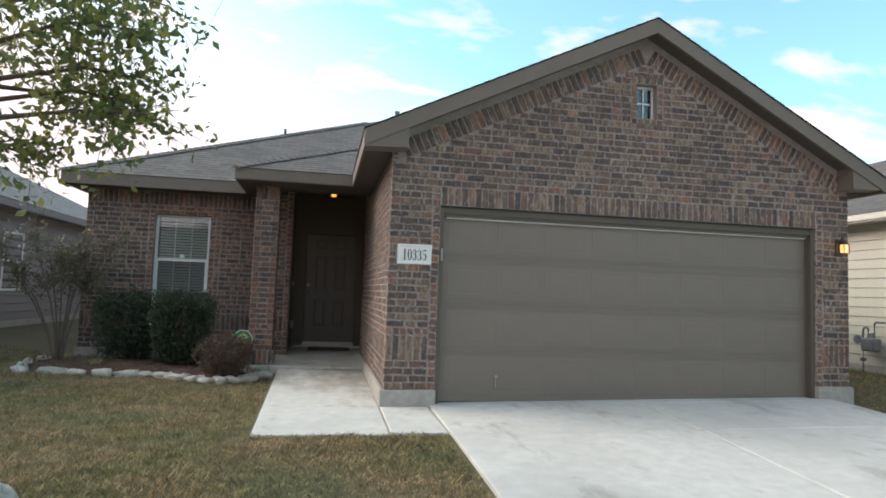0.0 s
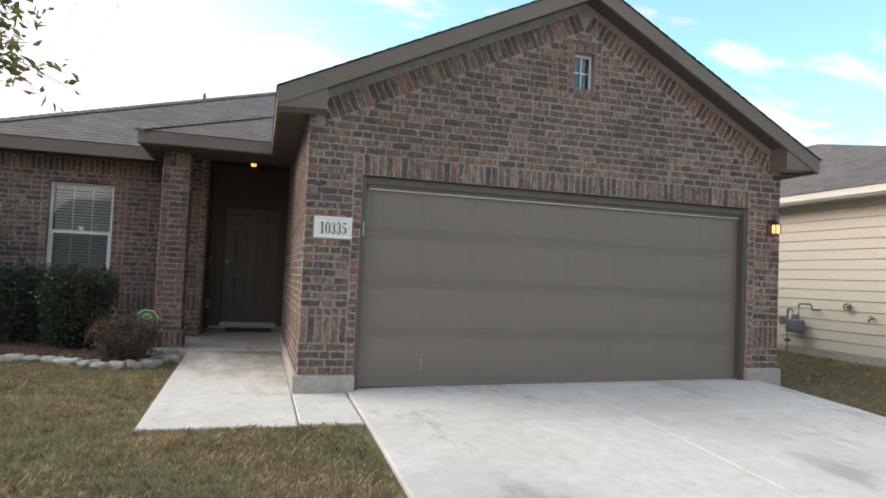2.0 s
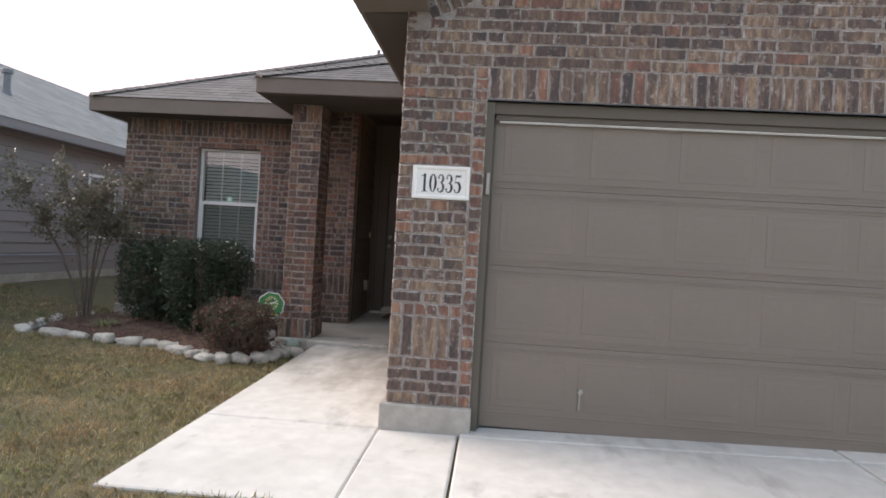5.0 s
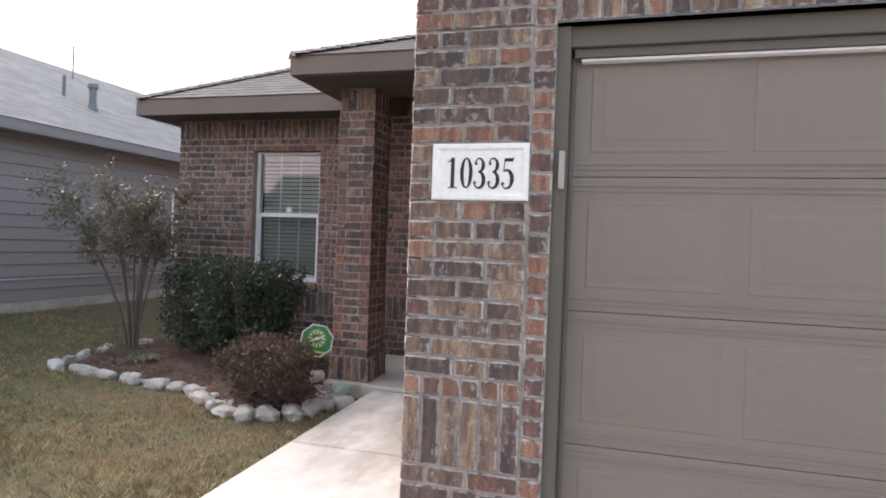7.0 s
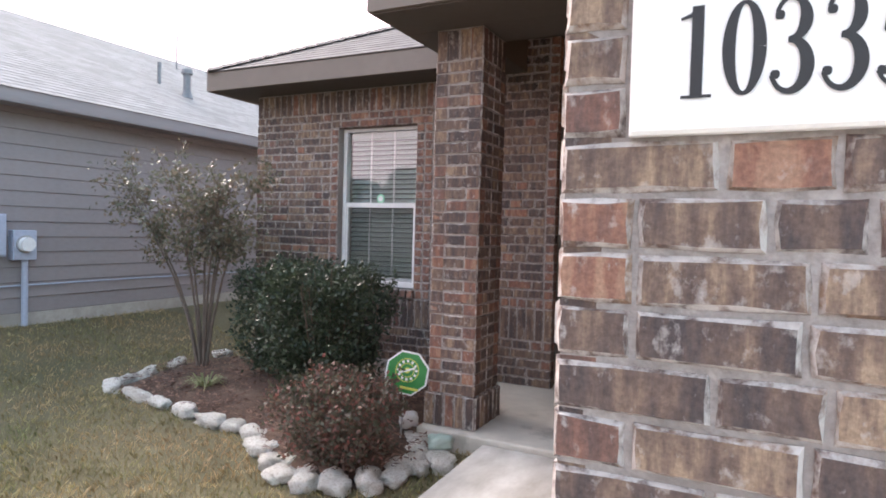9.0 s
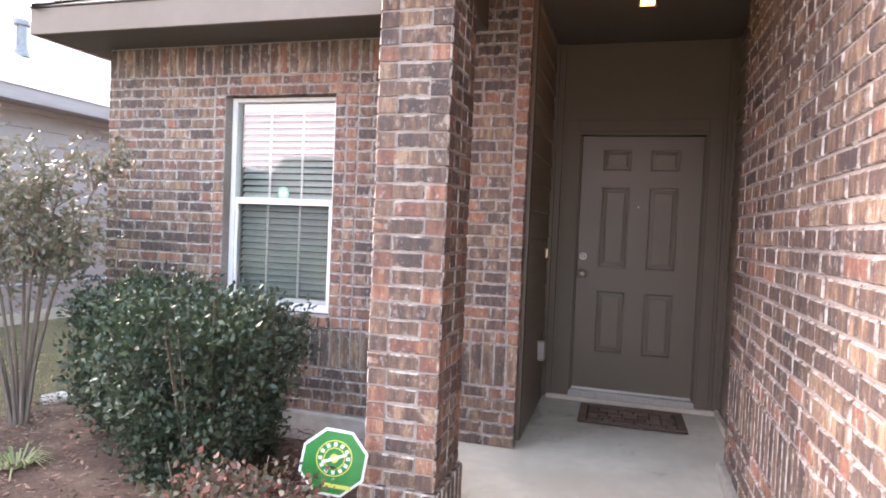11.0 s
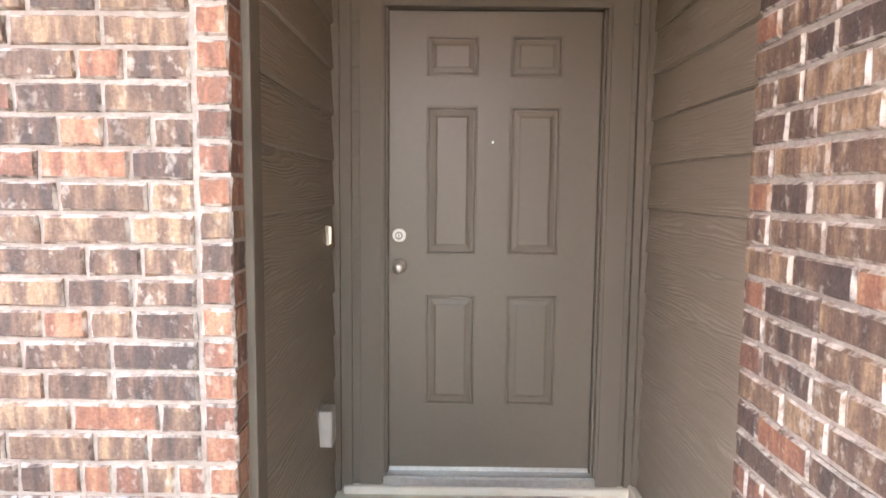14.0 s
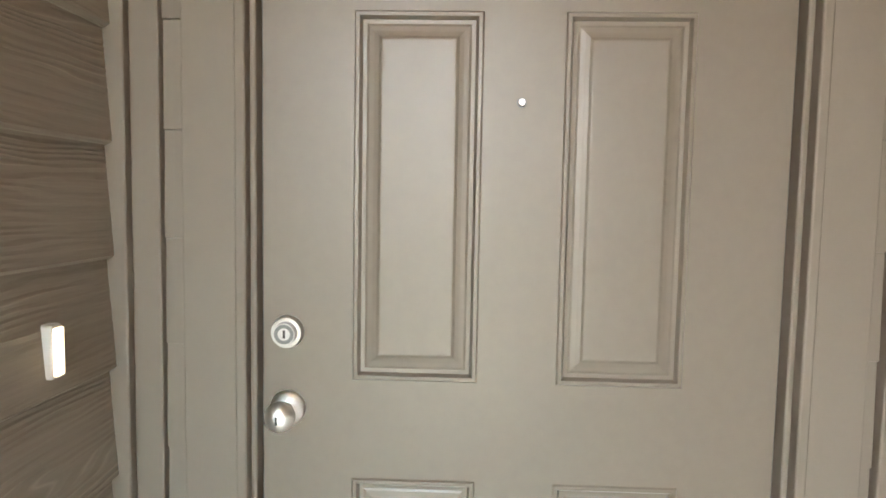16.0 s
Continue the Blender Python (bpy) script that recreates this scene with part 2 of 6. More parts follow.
MAT_RUBBER = surface("mat_rubber", (0.05, 0.036, 0.03), (0.075, 0.053, 0.044), 60, 0.85, 0.4, 0.003)
MAT_BLOCK = surface("mat_block", (0.15, 0.098, 0.078), (0.24, 0.165, 0.13), 30, 0.85, 0.5, 0.003, big=(0.13, 0.095, 0.08), big_scale=5, vary=0.3)
GREEN_SIGN = surface("green_sign_vinyl", (0.008, 0.19, 0.042), (0.012, 0.22, 0.05), 20, 0.35, 0.02)
YELLOW_INK = surface("yellow_ink", (0.6, 0.58, 0.1), (0.66, 0.64, 0.14), 20, 0.5, 0)
MINT_INK = surface("mint_ink", (0.25, 0.62, 0.42), (0.3, 0.68, 0.47), 20, 0.5, 0)
NEIGHBOUR_GREY = surface("grey_brown_siding", (0.238, 0.211, 0.214), (0.27, 0.24, 0.243), 14, 0.7, 0.3, 0.003, stretch=(1, 0.15, 2), vary=0.05)
NEIGHBOUR_CREAM = surface("cream_siding", (0.56, 0.52, 0.44), (0.62, 0.575, 0.49), 14, 0.7, 0.25, 0.003, stretch=(1, 0.15, 2), vary=0.04)
CREAM_TRIM = surface("cream_trim", (0.66, 0.62, 0.55), (0.72, 0.68, 0.6), 14, 0.65, 0.1)


def siding_material(name, c1, c2):
    """Painted fibre-cement board with embossed wood grain along y."""
    m, nt, N, L, p = nodes_of(name)
    co = N("ShaderNodeTexCoord").outputs["Object"]
    oi = N("ShaderNodeObjectInfo")
    ofs = N("ShaderNodeVectorMath")
    ofs.operation = "ADD"
    com = N("ShaderNodeCombineXYZ")
    mul = N("ShaderNodeMath")
    mul.operation = "MULTIPLY"
    mul.inputs[1].default_value = 40
    L(oi.outputs["Random"], mul.inputs[0])
    for k in range(3):
        L(mul.outputs[0], com.inputs[k])
    L(co, ofs.inputs[0])
    L(com.outputs[0], ofs.inputs[1])
    v = ofs.outputs[0]
    warp = noise_of(N, L, v, 3.0, 3, 0.45, stretch=(0.55, 1, 3.6))
    sep = N("ShaderNodeSeparateXYZ")
    L(v, sep.inputs[0])
    rings = N("ShaderNodeMath")
    rings.operation = "MULTIPLY"
    rings.inputs[1].default_value = 78
    L(sep.outputs["Z"], rings.inputs[0])
    mul2 = N("ShaderNodeMath")
    mul2.operation = "MULTIPLY_ADD"
    mul2.inputs[1].default_value = 8.5
    L(warp, mul2.inputs[0])
    L(rings.outputs[0], mul2.inputs[2])
    frac = N("ShaderNodeMath")
    frac.operation = "PINGPONG"
    frac.inputs[1].default_value = 0.5
    L(mul2.outputs[0], frac.inputs[0])
    mask = ranged(N, L, noise_of(N, L, v, 4, 2, stretch=(0.45, 1, 2.6)), 0.36, 0.58)
    mm = N("ShaderNodeMath")
    mm.operation = "MULTIPLY"
    L(frac.outputs[0], mm.inputs[0])
    L(mask, mm.inputs[1])
    fine = noise_of(N, L, v, 14, 5, 0.6, stretch=(0.2, 1, 5))
    ad = N("ShaderNodeMath")
    ad.operation = "MULTIPLY_ADD"
    L(fine, ad.inputs[0])
    ad.inputs[1].default_value = 0.55
    L(mm.outputs[0], ad.inputs[2])
    col = mixed(N, L, ranged(N, L, fine, 0.3, 0.7), c1, c2)
    # highlights on the raised grain, painted in as a paler colour
    col = mixed(N, L, ranged(N, L, mm.outputs[0], 0.3, 0.5, 0, 0.5), col, (0.34, 0.29, 0.24))
    L(col, p.inputs["Base Color"])
    p.inputs["Roughness"].default_value = 0.55
    bumped(N, L, p, ad.outputs[0], 0.85, 0.006)
    return m


# same taupe, also lowered for the recess's shade, but less than the door
SIDING = siding_material("taupe_wood_grain_siding", (0.187, 0.158, 0.126), (0.212, 0.18, 0.144))


def shingle_material(name, c1, c2):
    m, nt, N, L, p = nodes_of(name)
    co = N("ShaderNodeTexCoord").outputs["Object"]
    br = N("ShaderNodeTexBrick")
    br.inputs["Scale"].default_value = 1.0
    br.inputs["Brick Width"].default_value, br.inputs["Row Height"].default_value = 0.23, 0.14
    br.inputs["Mortar Size"].default_value, br.inputs["Bias"].default_value = 0.004, 0.0
    br.inputs["Color1"].default_value, br.inputs["Color2"].default_value = (*c1, 1), (*c2, 1)
    br.inputs["Mortar"].default_value = (c1[0] * 0.5, c1[1] * 0.5, c1[2] * 0.5, 1)
    L(co, br.inputs["Vector"])
    g = noise_of(N, L, co, 160, 3)
    col = mixed(N, L, 1.0, br.outputs["Color"], mixed(N, L, g, (0.6, 0.6, 0.6), (1.4, 1.4, 1.4)), "MULTIPLY")
    big = noise_of(N, L, co, 0.9, 4)
    col = mixed(N, L, ranged(N, L, big, 0.4, 0.7, 0, 0.4), col, (c1[0] * 0.7, c1[1] * 0.7, c1[2] * 0.7))
    L(col, p.inputs["Base Color"])
    p.inputs["Roughness"].default_value = 0.9
    bumped(N, L, p, g, 0.4, 0.003)
    return m


SHINGLE = shingle_material("weathered_shingle", (0.112, 0.102, 0.097), (0.168, 0.154, 0.146))
SHINGLE_GREY = shingle_material("grey_shingle", (0.19, 0.185, 0.185), (0.26, 0.255, 0.255))


def leaf_material(name, cols, rough=0.45, trans=0.25, patchy=False):
    m, nt, N, L, p = nodes_of(name)
    ge = N("ShaderNodeNewGeometry")
    ramp = N("ShaderNodeValToRGB")
    e = ramp.color_ramp.elements
    while len(e) < len(cols):
        e.new(0.5)
    for i, (el, c) in enumerate(zip(e, cols)):
        el.position, el.color = i / (len(cols) - 1), (*c, 1)
    L(ge.outputs["Random Per Island"], ramp.inputs[0])
    col = ramp.outputs[0]
    if patchy:
        co = N("ShaderNodeTexCoord").outputs["Object"]
        a, b = noise_of(N, L, co, 1.3, 5), noise_of(N, L, co, 10.0, 3)
        col = mixed(N, L, 1.0, col, mixed(N, L, ranged(N, L, a, 0.35, 0.65), (0.66, 0.82, 0.62), (1.2, 1.02, 0.97)), "MULTIPLY")
        col = mixed(N, L, 1.0, col, mixed(N, L, ranged(N, L, b, 0.35, 0.65), (0.52, 0.53, 0.5), (1.32, 1.3, 1.3)), "MULTIPLY")
    L(col, p.inputs["Base Color"])
    p.inputs["Roughness"].default_value = rough
    tr = N("ShaderNodeBsdfTranslucent")
    L(col, tr.inputs["Color"])
    ms = N("ShaderNodeMixShader")
    ms.inputs[0].default_value = trans
    L(p.outputs[0], ms.inputs[1])
    L(tr.outputs[0], ms.inputs[2])
    L(ms.outputs[0], nt.nodes["Material Output"].inputs["Surface"])
    return m


TREE_LEAF = leaf_material("tree_leaf", [(0.09, 0.135, 0.05), (0.15, 0.2, 0.075), (0.11, 0.16, 0.06), (0.38, 0.35, 0.09), (0.15, 0.175, 0.08)], 0.45, 0.52)
HEDGE_LEAF = leaf_material("hedge_leaf", [(0.018, 0.033, 0.021), (0.03, 0.052, 0.029), (0.043, 0.068, 0.038), (0.062, 0.087, 0.044), (0.026, 0.045, 0.03)], 0.45, 0.2)
CRAPE_LEAF = leaf_material("crape_leaf", [(0.085, 0.1, 0.065), (0.15, 0.145, 0.095), (0.21, 0.155, 0.11), (0.11, 0.125, 0.08)], 0.42, 0.25)
SHRUB_LEAF = leaf_material("nandina_leaf", [(0.06, 0.072, 0.042), (0.12, 0.066, 0.056), (0.09, 0.095, 0.062), (0.27, 0.1, 0.085), (0.05, 0.06, 0.036), (0.13, 0.125, 0.092)], 0.6, 0.25)
GRASS = leaf_material("dry_grass", [(0.26, 0.203, 0.107), (0.355, 0.276, 0.153), (0.46, 0.365, 0.222), (0.186, 0.186, 0.088), (0.56, 0.455, 0.303)], 0.7, 0.25, True)
TUFT = leaf_material("tuft_blade", [(0.16, 0.2, 0.08), (0.3, 0.32, 0.15), (0.22, 0.22, 0.1)], 0.5, 0.25)
SOIL = surface("lawn_soil", (0.105, 0.09, 0.046), (0.17, 0.143, 0.076), 30, 0.95, 0.8, 0.02, big=(0.08, 0.078, 0.036), big_scale=0.9)


def glass_material(name, tint, rough):
    m, nt, N, L, p = nodes_of(name)
    p.inputs["Base Color"].default_value = (*tint, 1)
    p.inputs["Roughness"].default_value = rough
    p.inputs["Transmission Weight"].default_value = 1.0
    p.inputs["IOR"].default_value = 1.62
    return m


GLASS = glass_material("window_glass", (0.93, 0.97, 0.95), 0.0)


def glow_material(name, colour, strength):
    m, nt, N, L, p = nodes_of(name)
    p.inputs["Base Color"].default_value = (0.8, 0.7, 0.5, 1)
    p.inputs["Emission Color"].default_value = (*colour, 1)
    p.inputs["Emission Strength"].default_value = strength
    return m


LAMP_GLOW = glow_material("lit_amber_glass", (1.0, 0.46, 0.1), 1.7)
BUTTON_GLOW = glow_material("lit_bell_button", (1.0, 0.85, 0.5), 0.14)

# ---- building helpers ----
def obj(name, bm, material, parent=None, label="", kind="", category="", group="", smooth=False):
    me = bpy.data.meshes.new(name)
    bmesh.ops.recalc_face_normals(bm, faces=bm.faces)
    bm.to_mesh(me)
    bm.free()
    if smooth:
        me.shade_smooth()
    me.materials.append(material)
    ob = new(name, me)
    if parent:
        ob.parent = parent
    return tagged(ob, label, category, group, kind)


def part(name, bm, material, parent, label="", smooth=False):
    return obj(name, bm, material, parent, label, smooth=smooth)


def empty(name, place=(0, 0, 0), label="", category="", group="", kind=""):
    ob = new(name)
    ob.matrix_basis = Matrix.Translation(place)
    ob.empty_display_size = 0.1
    return tagged(ob, label, category, group, kind)


def box(bm, x0, x1, y0, y1, z0, z1, bevel=0.0):
    got = bmesh.ops.create_cube(bm, size=1.0, matrix=Matrix.LocRotScale(((x0 + x1) / 2, (y0 + y1) / 2, (z0 + z1) / 2), None, (x1 - x0, y1 - y0, z1 - z0)))
    if bevel:
        edges = {e for v in got["verts"] for e in v.link_edges}
        bmesh.ops.bevel(bm, geom=list(edges), offset=bevel, segments=2, affect="EDGES", profile=0.5)
    return bm


def boxed(*a, **k):
    return box(bmesh.new(), *a, **k)


def prism(bm, pts, y0, y1):
    """A plate whose outline (x, z) is carried from y0 to y1."""
    a = [bm.verts.new((x, y0, z)) for x, z in pts]
    b = [bm.verts.new((x, y1, z)) for x, z in pts]
    n = len(pts)
    bm.faces.new(a)
    bm.faces.new(b[::-1])
    for i in range(n):
        bm.faces.new((a[i], a[(i + 1) % n], b[(i + 1) % n], b[i]))
    return bm


def cyl(bm, place, r0, r1, depth, axis="Z", segs=20):
    rot = {"Z": Matrix(), "Y": Matrix.Rotation(radians(90), 4, "X"), "X": Matrix.Rotation(radians(90), 4, "Y")}[axis]
    bmesh.ops.create_cone(bm, cap_ends=True, segments=segs, radius1=r0, radius2=r1, depth=depth, matrix=Matrix.Translation(place) @ rot)
    return bm


def tube(bm, pts, radii, sides=7):
    rings = []
    for i, (p, r) in enumerate(zip(pts, radii)):
        d = (Vector(pts[min(i + 1, len(pts) - 1)]) - Vector(pts[max(i - 1, 0)])).normalized()
        q = d.to_track_quat("Z", "Y")
        rings.append([bm.verts.new(Vector(p) + q @ Vector((r * math.cos(k * math.tau / sides), r * math.sin(k * math.tau / sides), 0))) for k in range(sides)])
    for a, b in zip(rings, rings[1:]):
        for k in range(sides):
            bm.faces.new((a[k], a[(k + 1) % sides], b[(k + 1) % sides], b[k]))
    bm.faces.new(rings[0][::-1])
    bm.faces.new(rings[-1])
    return bm


# ---- bricks: laid out as rectangles (u0, u1, z0, z1, red, tilt) on a wall whose face is the plane n = 0 ----
COURSE, MJ = 0.0762, 0.0095
RNG = random.Random(11)


def row(u0, u1, z, h=COURSE, phase=0.0, red=0.1):
    out, u = [], u0
    first = True
    while u < u1 - 0.02:
        n = RNG.choice((0.212, 0.212, 0.212, 0.205, 0.16, 0.108))
        if first and phase:
            n = 0.108
        first = False
        if u1 - (u + n) < 0.065:
            n = u1 - u
            if n > 0.24:
                n = n / 2
        r = RNG.random() < (red if n > 0.13 else 0.28)
        out.append((u + MJ / 2, u + n - MJ / 2, z + MJ / 2, z + h - MJ / 2, r, 0.0))
        u += n
    return out


def courses(spans, z0, z1, red=0.08):
    out, i = [], 0
    n = round((z1 - z0) / COURSE)
    h = (z1 - z0) / n
    for i in range(n):
        z = z0 + i * h
        for a, b in spans(z + h / 2):
            if b - a > 0.05:
                out += row(a, b, z, h, i % 2, red)
    return out


def soldiers(u0, u1, z0, z1, w=COURSE, red=0.15):
    n = max(1, round((u1 - u0) / w))
    w = (u1 - u0) / n
    return [(u0 + i * w + MJ / 2, u0 + (i + 1) * w - MJ / 2, z0 + MJ / 2, z1 - MJ / 2, RNG.random() < red, 0.0) for i in range(n)]


def stack(u0, u1, z0, z1, red=0.8):
    n = max(1, round((z1 - z0) / COURSE))
    h = (z1 - z0) / n
    return [(u0 + MJ / 2, u1 - MJ / 2, z0 + i * h + MJ / 2, z0 + (i + 1) * h - MJ / 2, RNG.random() < red, 0.0) for i in range(n)]


def band(u0, u1):
    """Rowlock heads over a soldier course, at the height that runs round the house."""
    return soldiers(u0, u1, 0.745, 0.826, red=0.75) + soldiers(u0, u1, 0.475, 0.745, red=0.1)


BRICK_DEPTH = 0.09
brick_store = {}


def brick_geometry(w, h, rng):
    """Front at n = 0: a slightly rounded, uneven face and its sides."""
    around = ((-1, -1), (0, -1), (1, -1), (1, 0), (1, 1), (0, 1), (-1, 1), (-1, 0))

    def ring(n, inset, jit):
        return [(su * (w / 2 - inset) + rng.uniform(-jit, jit) + (rng.uniform(-0.15, 0.15) * w if su == 0 else 0), n, sz * (h / 2 - inset) + rng.uniform(-jit, jit)) for su, sz in around]
    out = rng.uniform(-0.002, 0.003)
    v = ring(BRICK_DEPTH, 0.001, 0.0) + ring(0.008 + out, 0.0, 0.0026) + ring(0.0 + out, 0.0058, 0.0026)
    f = []
    for a in (0, 8):
        for k in range(8):
            f.append((a + k, a + (k + 1) % 8, a + 8 + (k + 1) % 8, a + 8 + k))
    f.append(tuple(range(16, 24)))
    return v, f


EDGE_FACES = [0] * 8 + [1] * 8 + [0]


def brick_mesh(w, h, red, variant):
    key = (round(w, 3), round(h, 3), red, variant)
    if key not in brick_store:
        v, f = brick_geometry(key[0], key[1], random.Random(repr(key)))
        me = bpy.data.meshes.new("brick")
        me.from_pydata(v, [], f)
        me.materials.append(BRICK_RED if red else BRICK)
        me.materials.append(BRICK_EDGE)
        me.polygons.foreach_set("material_index", EDGE_FACES)
        brick_store[key] = me
    return brick_store[key]


brick_jobs = []


def lay(wall, m, rects, near):
    """Remember a wall's bricks; they are laid at the end of the file. near: the (u, z) round which each is a brick of its own."""
    brick_jobs.append((wall, m, rects, near))


def lay_all():
    for wall, m, rects, near in brick_jobs:
        rects = sorted(rects, key=lambda r: math.hypot((r[0] + r[1]) / 2 - near[0], (r[2] + r[3]) / 2 - near[1]))
        for i, (u0, u1, z0, z1, red, tilt) in enumerate(rects[:300]):
            ob = new("brick", brick_mesh(round(u1 - u0, 2), round(z1 - z0, 2), red, i % 3))
            ob.parent = wall
            sx, sz = (u1 - u0) / round(u1 - u0, 2), (z1 - z0) / round(z1 - z0, 2)
            ob.matrix_basis = m @ Matrix.LocRotScale(((u0 + u1) / 2, 0, (z0 + z1) / 2), Euler((0, tilt, 0)), (sx, 1, sz))
        for red, material in ((False, BRICK), (True, BRICK_RED)):
            vs, fs = [], []
            for u0, u1, z0, z1, rd, tilt in rects[300:]:
                if rd != red:
                    continue
                v, f = brick_geometry(u1 - u0, z1 - z0, RNG)
                k = m @ Matrix.LocRotScale(((u0 + u1) / 2, 0, (z0 + z1) / 2), Euler((0, tilt, 0)), None)
                b = len(vs)
                vs += [tuple(k @ Vector(p)) for p in v]
                fs += [tuple(b + q for q in face) for face in f]
            if vs:
                me = bpy.data.meshes.new("more_bricks")
                me.from_pydata(vs, [], fs)
                me.materials.append(material)
                me.materials.append(BRICK_EDGE)
                me.polygons.foreach_set("material_index", EDGE_FACES * (len(fs) // 17))
                ob = new("more_bricks", me)
                ob.parent = wall
                tagged(ob, kind="stuff")


# ---- plan ----
GX0, GX1, GY = 0.68, 6.42, 6.75           # garage front
OX0, OX1, OZ = 1.24, 5.95, 2.16           # garage opening
APX, APZ = 3.66, 4.46                     # gable peak, top of fascia
EVL, EVR = (0.36, 2.885), (6.76, 2.78)    # lower ends of the rakes
SL, SR = (APZ - EVL[1]) / (APX - EVL[0]), (APZ - EVR[1]) / (EVR[0] - APX)
WY = 10.9                                 # front wall beside the porch
WX0, WX1 = -3.75, -0.545
PORCH_Z, SOFFIT_Z, CEIL_Z = 0.12, 2.705, 2.98
BED = [(-4.2, 10.75), (-4.18, 10.3), (-4.05, 9.82), (-3.9, 9.38), (-3.47, 9.3), (-3.16, 9.26), (-2.83, 9.21), (-2.51, 9.14), (-2.28, 9.14), (-2.07, 9.09), (-1.86, 8.93), (-1.6, 8.75),
       (-1.42, 8.64), (-1.22, 8.6), (-1.07, 8.67), (-0.92, 8.77), (-0.85, 8.92), (-0.79, 9.12), (-0.86, 9.36)]


def rake(x):
    return APZ - (SL * (APX - x) if x < APX else SR * (x - APX))


def smooth(a, b, x):
    t = min(1.0, max(0.0, (x - a) / (b - a)))
    return t * t * (3 - 2 * t)


def ground_z(x, y):
    z = -0.055 + 0.04 * max(-14.0, min(0.0, y - 5.5))
    z += 0.28 * smooth(-4.0, -6.2, x) * smooth(3, 9, y) + 0.17 * smooth(6.2, 8.8, x) * smooth(2, 7, y)
    return z + 0.02 * noise.noise((x * 0.5, y * 0.5, 0))


def drive_z(x, y):
    return 0.018 * max(0.0, min(5.0, x - 1.2)) * smooth(3.0, 6.7, y) - 0.02 + 0.03 * smooth(5.4, 6.8, y) + 0.04 * max(-14.0, min(0.0, y - 5.43))


# ---- ground, drive and path ----
def grid_sheet(xs, ys, fz):
    bm = bmesh.new()
    vs = [[bm.verts.new((x, y, fz(x, y))) for y in ys] for x in xs]
    for i in range(len(xs) - 1):
        for j in range(len(ys) - 1):
            bm.faces.new((vs[i][j], vs[i + 1][j], vs[i + 1][j + 1], vs[i][j + 1]))
    return bm


xs = [-900, -300, -90, -40, -20] + [-12 + 0.5 * i for i in range(53)] + [20, 40, 90, 300, 900]
ys = [-900, -300, -90, -40, -20] + [-12 + 0.5 * i for i in range(65)] + [26, 40, 90, 300, 900]
obj("ground", grid_sheet(xs, ys, ground_z), SOIL, kind="structure", label="dormant brown and green lawn soil", smooth=True)


def slab(name, x0, x1, y0, y1, fz, material, parent, label=""):
    """A cast slab with rounded edges that follows a sloping top."""
    bm = bmesh.new()
    e, d = 0.012, 0.12
    xs = [x0, x0 + e] + [x0 + e + (x1 - x0 - 2 * e) * i / 8 for i in range(1, 8)] + [x1 - e, x1]
    ys = [y0, y0 + e] + [y0 + e + (y1 - y0 - 2 * e) * i / 8 for i in range(1, 8)] + [y1 - e, y1]
    n, m = len(xs) - 1, len(ys) - 1
    top = [[bm.verts.new((x, y, fz(x, y) - (0.007 if i in (0, n) or j in (0, m) else 0))) for j, y in enumerate(ys)] for i, x in enumerate(xs)]
    for i in range(n):
        for j in range(m):
            bm.faces.new((top[i][j], top[i + 1][j], top[i + 1][j + 1], top[i][j + 1]))
    rim = [top[i][0] for i in range(n + 1)] + [top[n][j] for j in range(1, m + 1)] + [top[i][m] for i in range(n - 1, -1, -1)] + [top[0][j] for j in range(m - 1, 0, -1)]
    low = [bm.verts.new((v.co.x, v.co.y, v.co.z - d)) for v in rim]
    for k in range(len(rim)):
        bm.faces.new((rim[k - 1], rim[k], low[k], low[k - 1]))
    return part(name, bm, material, parent, label)


drive = empty("driveway", label="pale broom-finished concrete driveway in front of the garage", kind="structure")
G = 0.014
for x0, x1 in ((1.175, 3.57), (3.57, 6.12)):
    for y0, y1 in ((6.67, 6.98), (5.462, 6.656), (2.302, 5.448), (-1.0, 2.288), (-9.0, -1.014)):
        slab("slab", x0 + G / 2, x1 - G / 2, y0, y1, drive_z, CONCRETE, drive)
path = empty("pavement", label="pale concrete path from the drive to the porch", kind="structure")


def path_z(x, y):
    return -0.035 + 0.07 * min(1.0, max(0.0, (y - 5.57) / 3.9))


for y0, y1 in ((5.57, 6.772), (6.788, 8.097), (8.113, 9.54)):
    for v in slab("slab", -0.53, 0.645, y0, y1, path_z, PATH_CONCRETE, path).data.vertices:
        v.co.x -= 0.01 * (v.co.y - 5.57) * (0.645 - v.co.x) / 1.175     # widens a little towards the porch
slab("slab", 0.655, 1.165, 5.57, 6.72, lambda x, y: path_z(x, y) + 0.01, CONCRETE, path)
bm = bmesh.new()
box(bm, -0.51, 1.15, 5.6, 6.7, -0.2, -0.06)
box(bm, -0.51, 0.62, 6.7, 9.55, -0.2, -0.045)
part("joint_filler", bm, JOINT, path)
bm = grid_sheet([1.2, 2.4, 3.6, 4.8, 6.1], [-8.9 + 0.5 * i for i in range(32)], lambda x, y: drive_z(x, y) - 0.022)
part("joint_filler", bm, JOINT, drive)
bm = boxed(-1.06, 0.82, 9.555, 12.26, -0.15, PORCH_Z, bevel=0.012)
for v in bm.verts:       # falls towards the path
    if v.co.z > 0:
        v.co.z -= 0.024 * max(0.0, 11.8 - v.co.y)
obj("porch_slab", bm, PORCH_CONCRETE, kind="structure", label="stained concrete porch slab one step above the path")

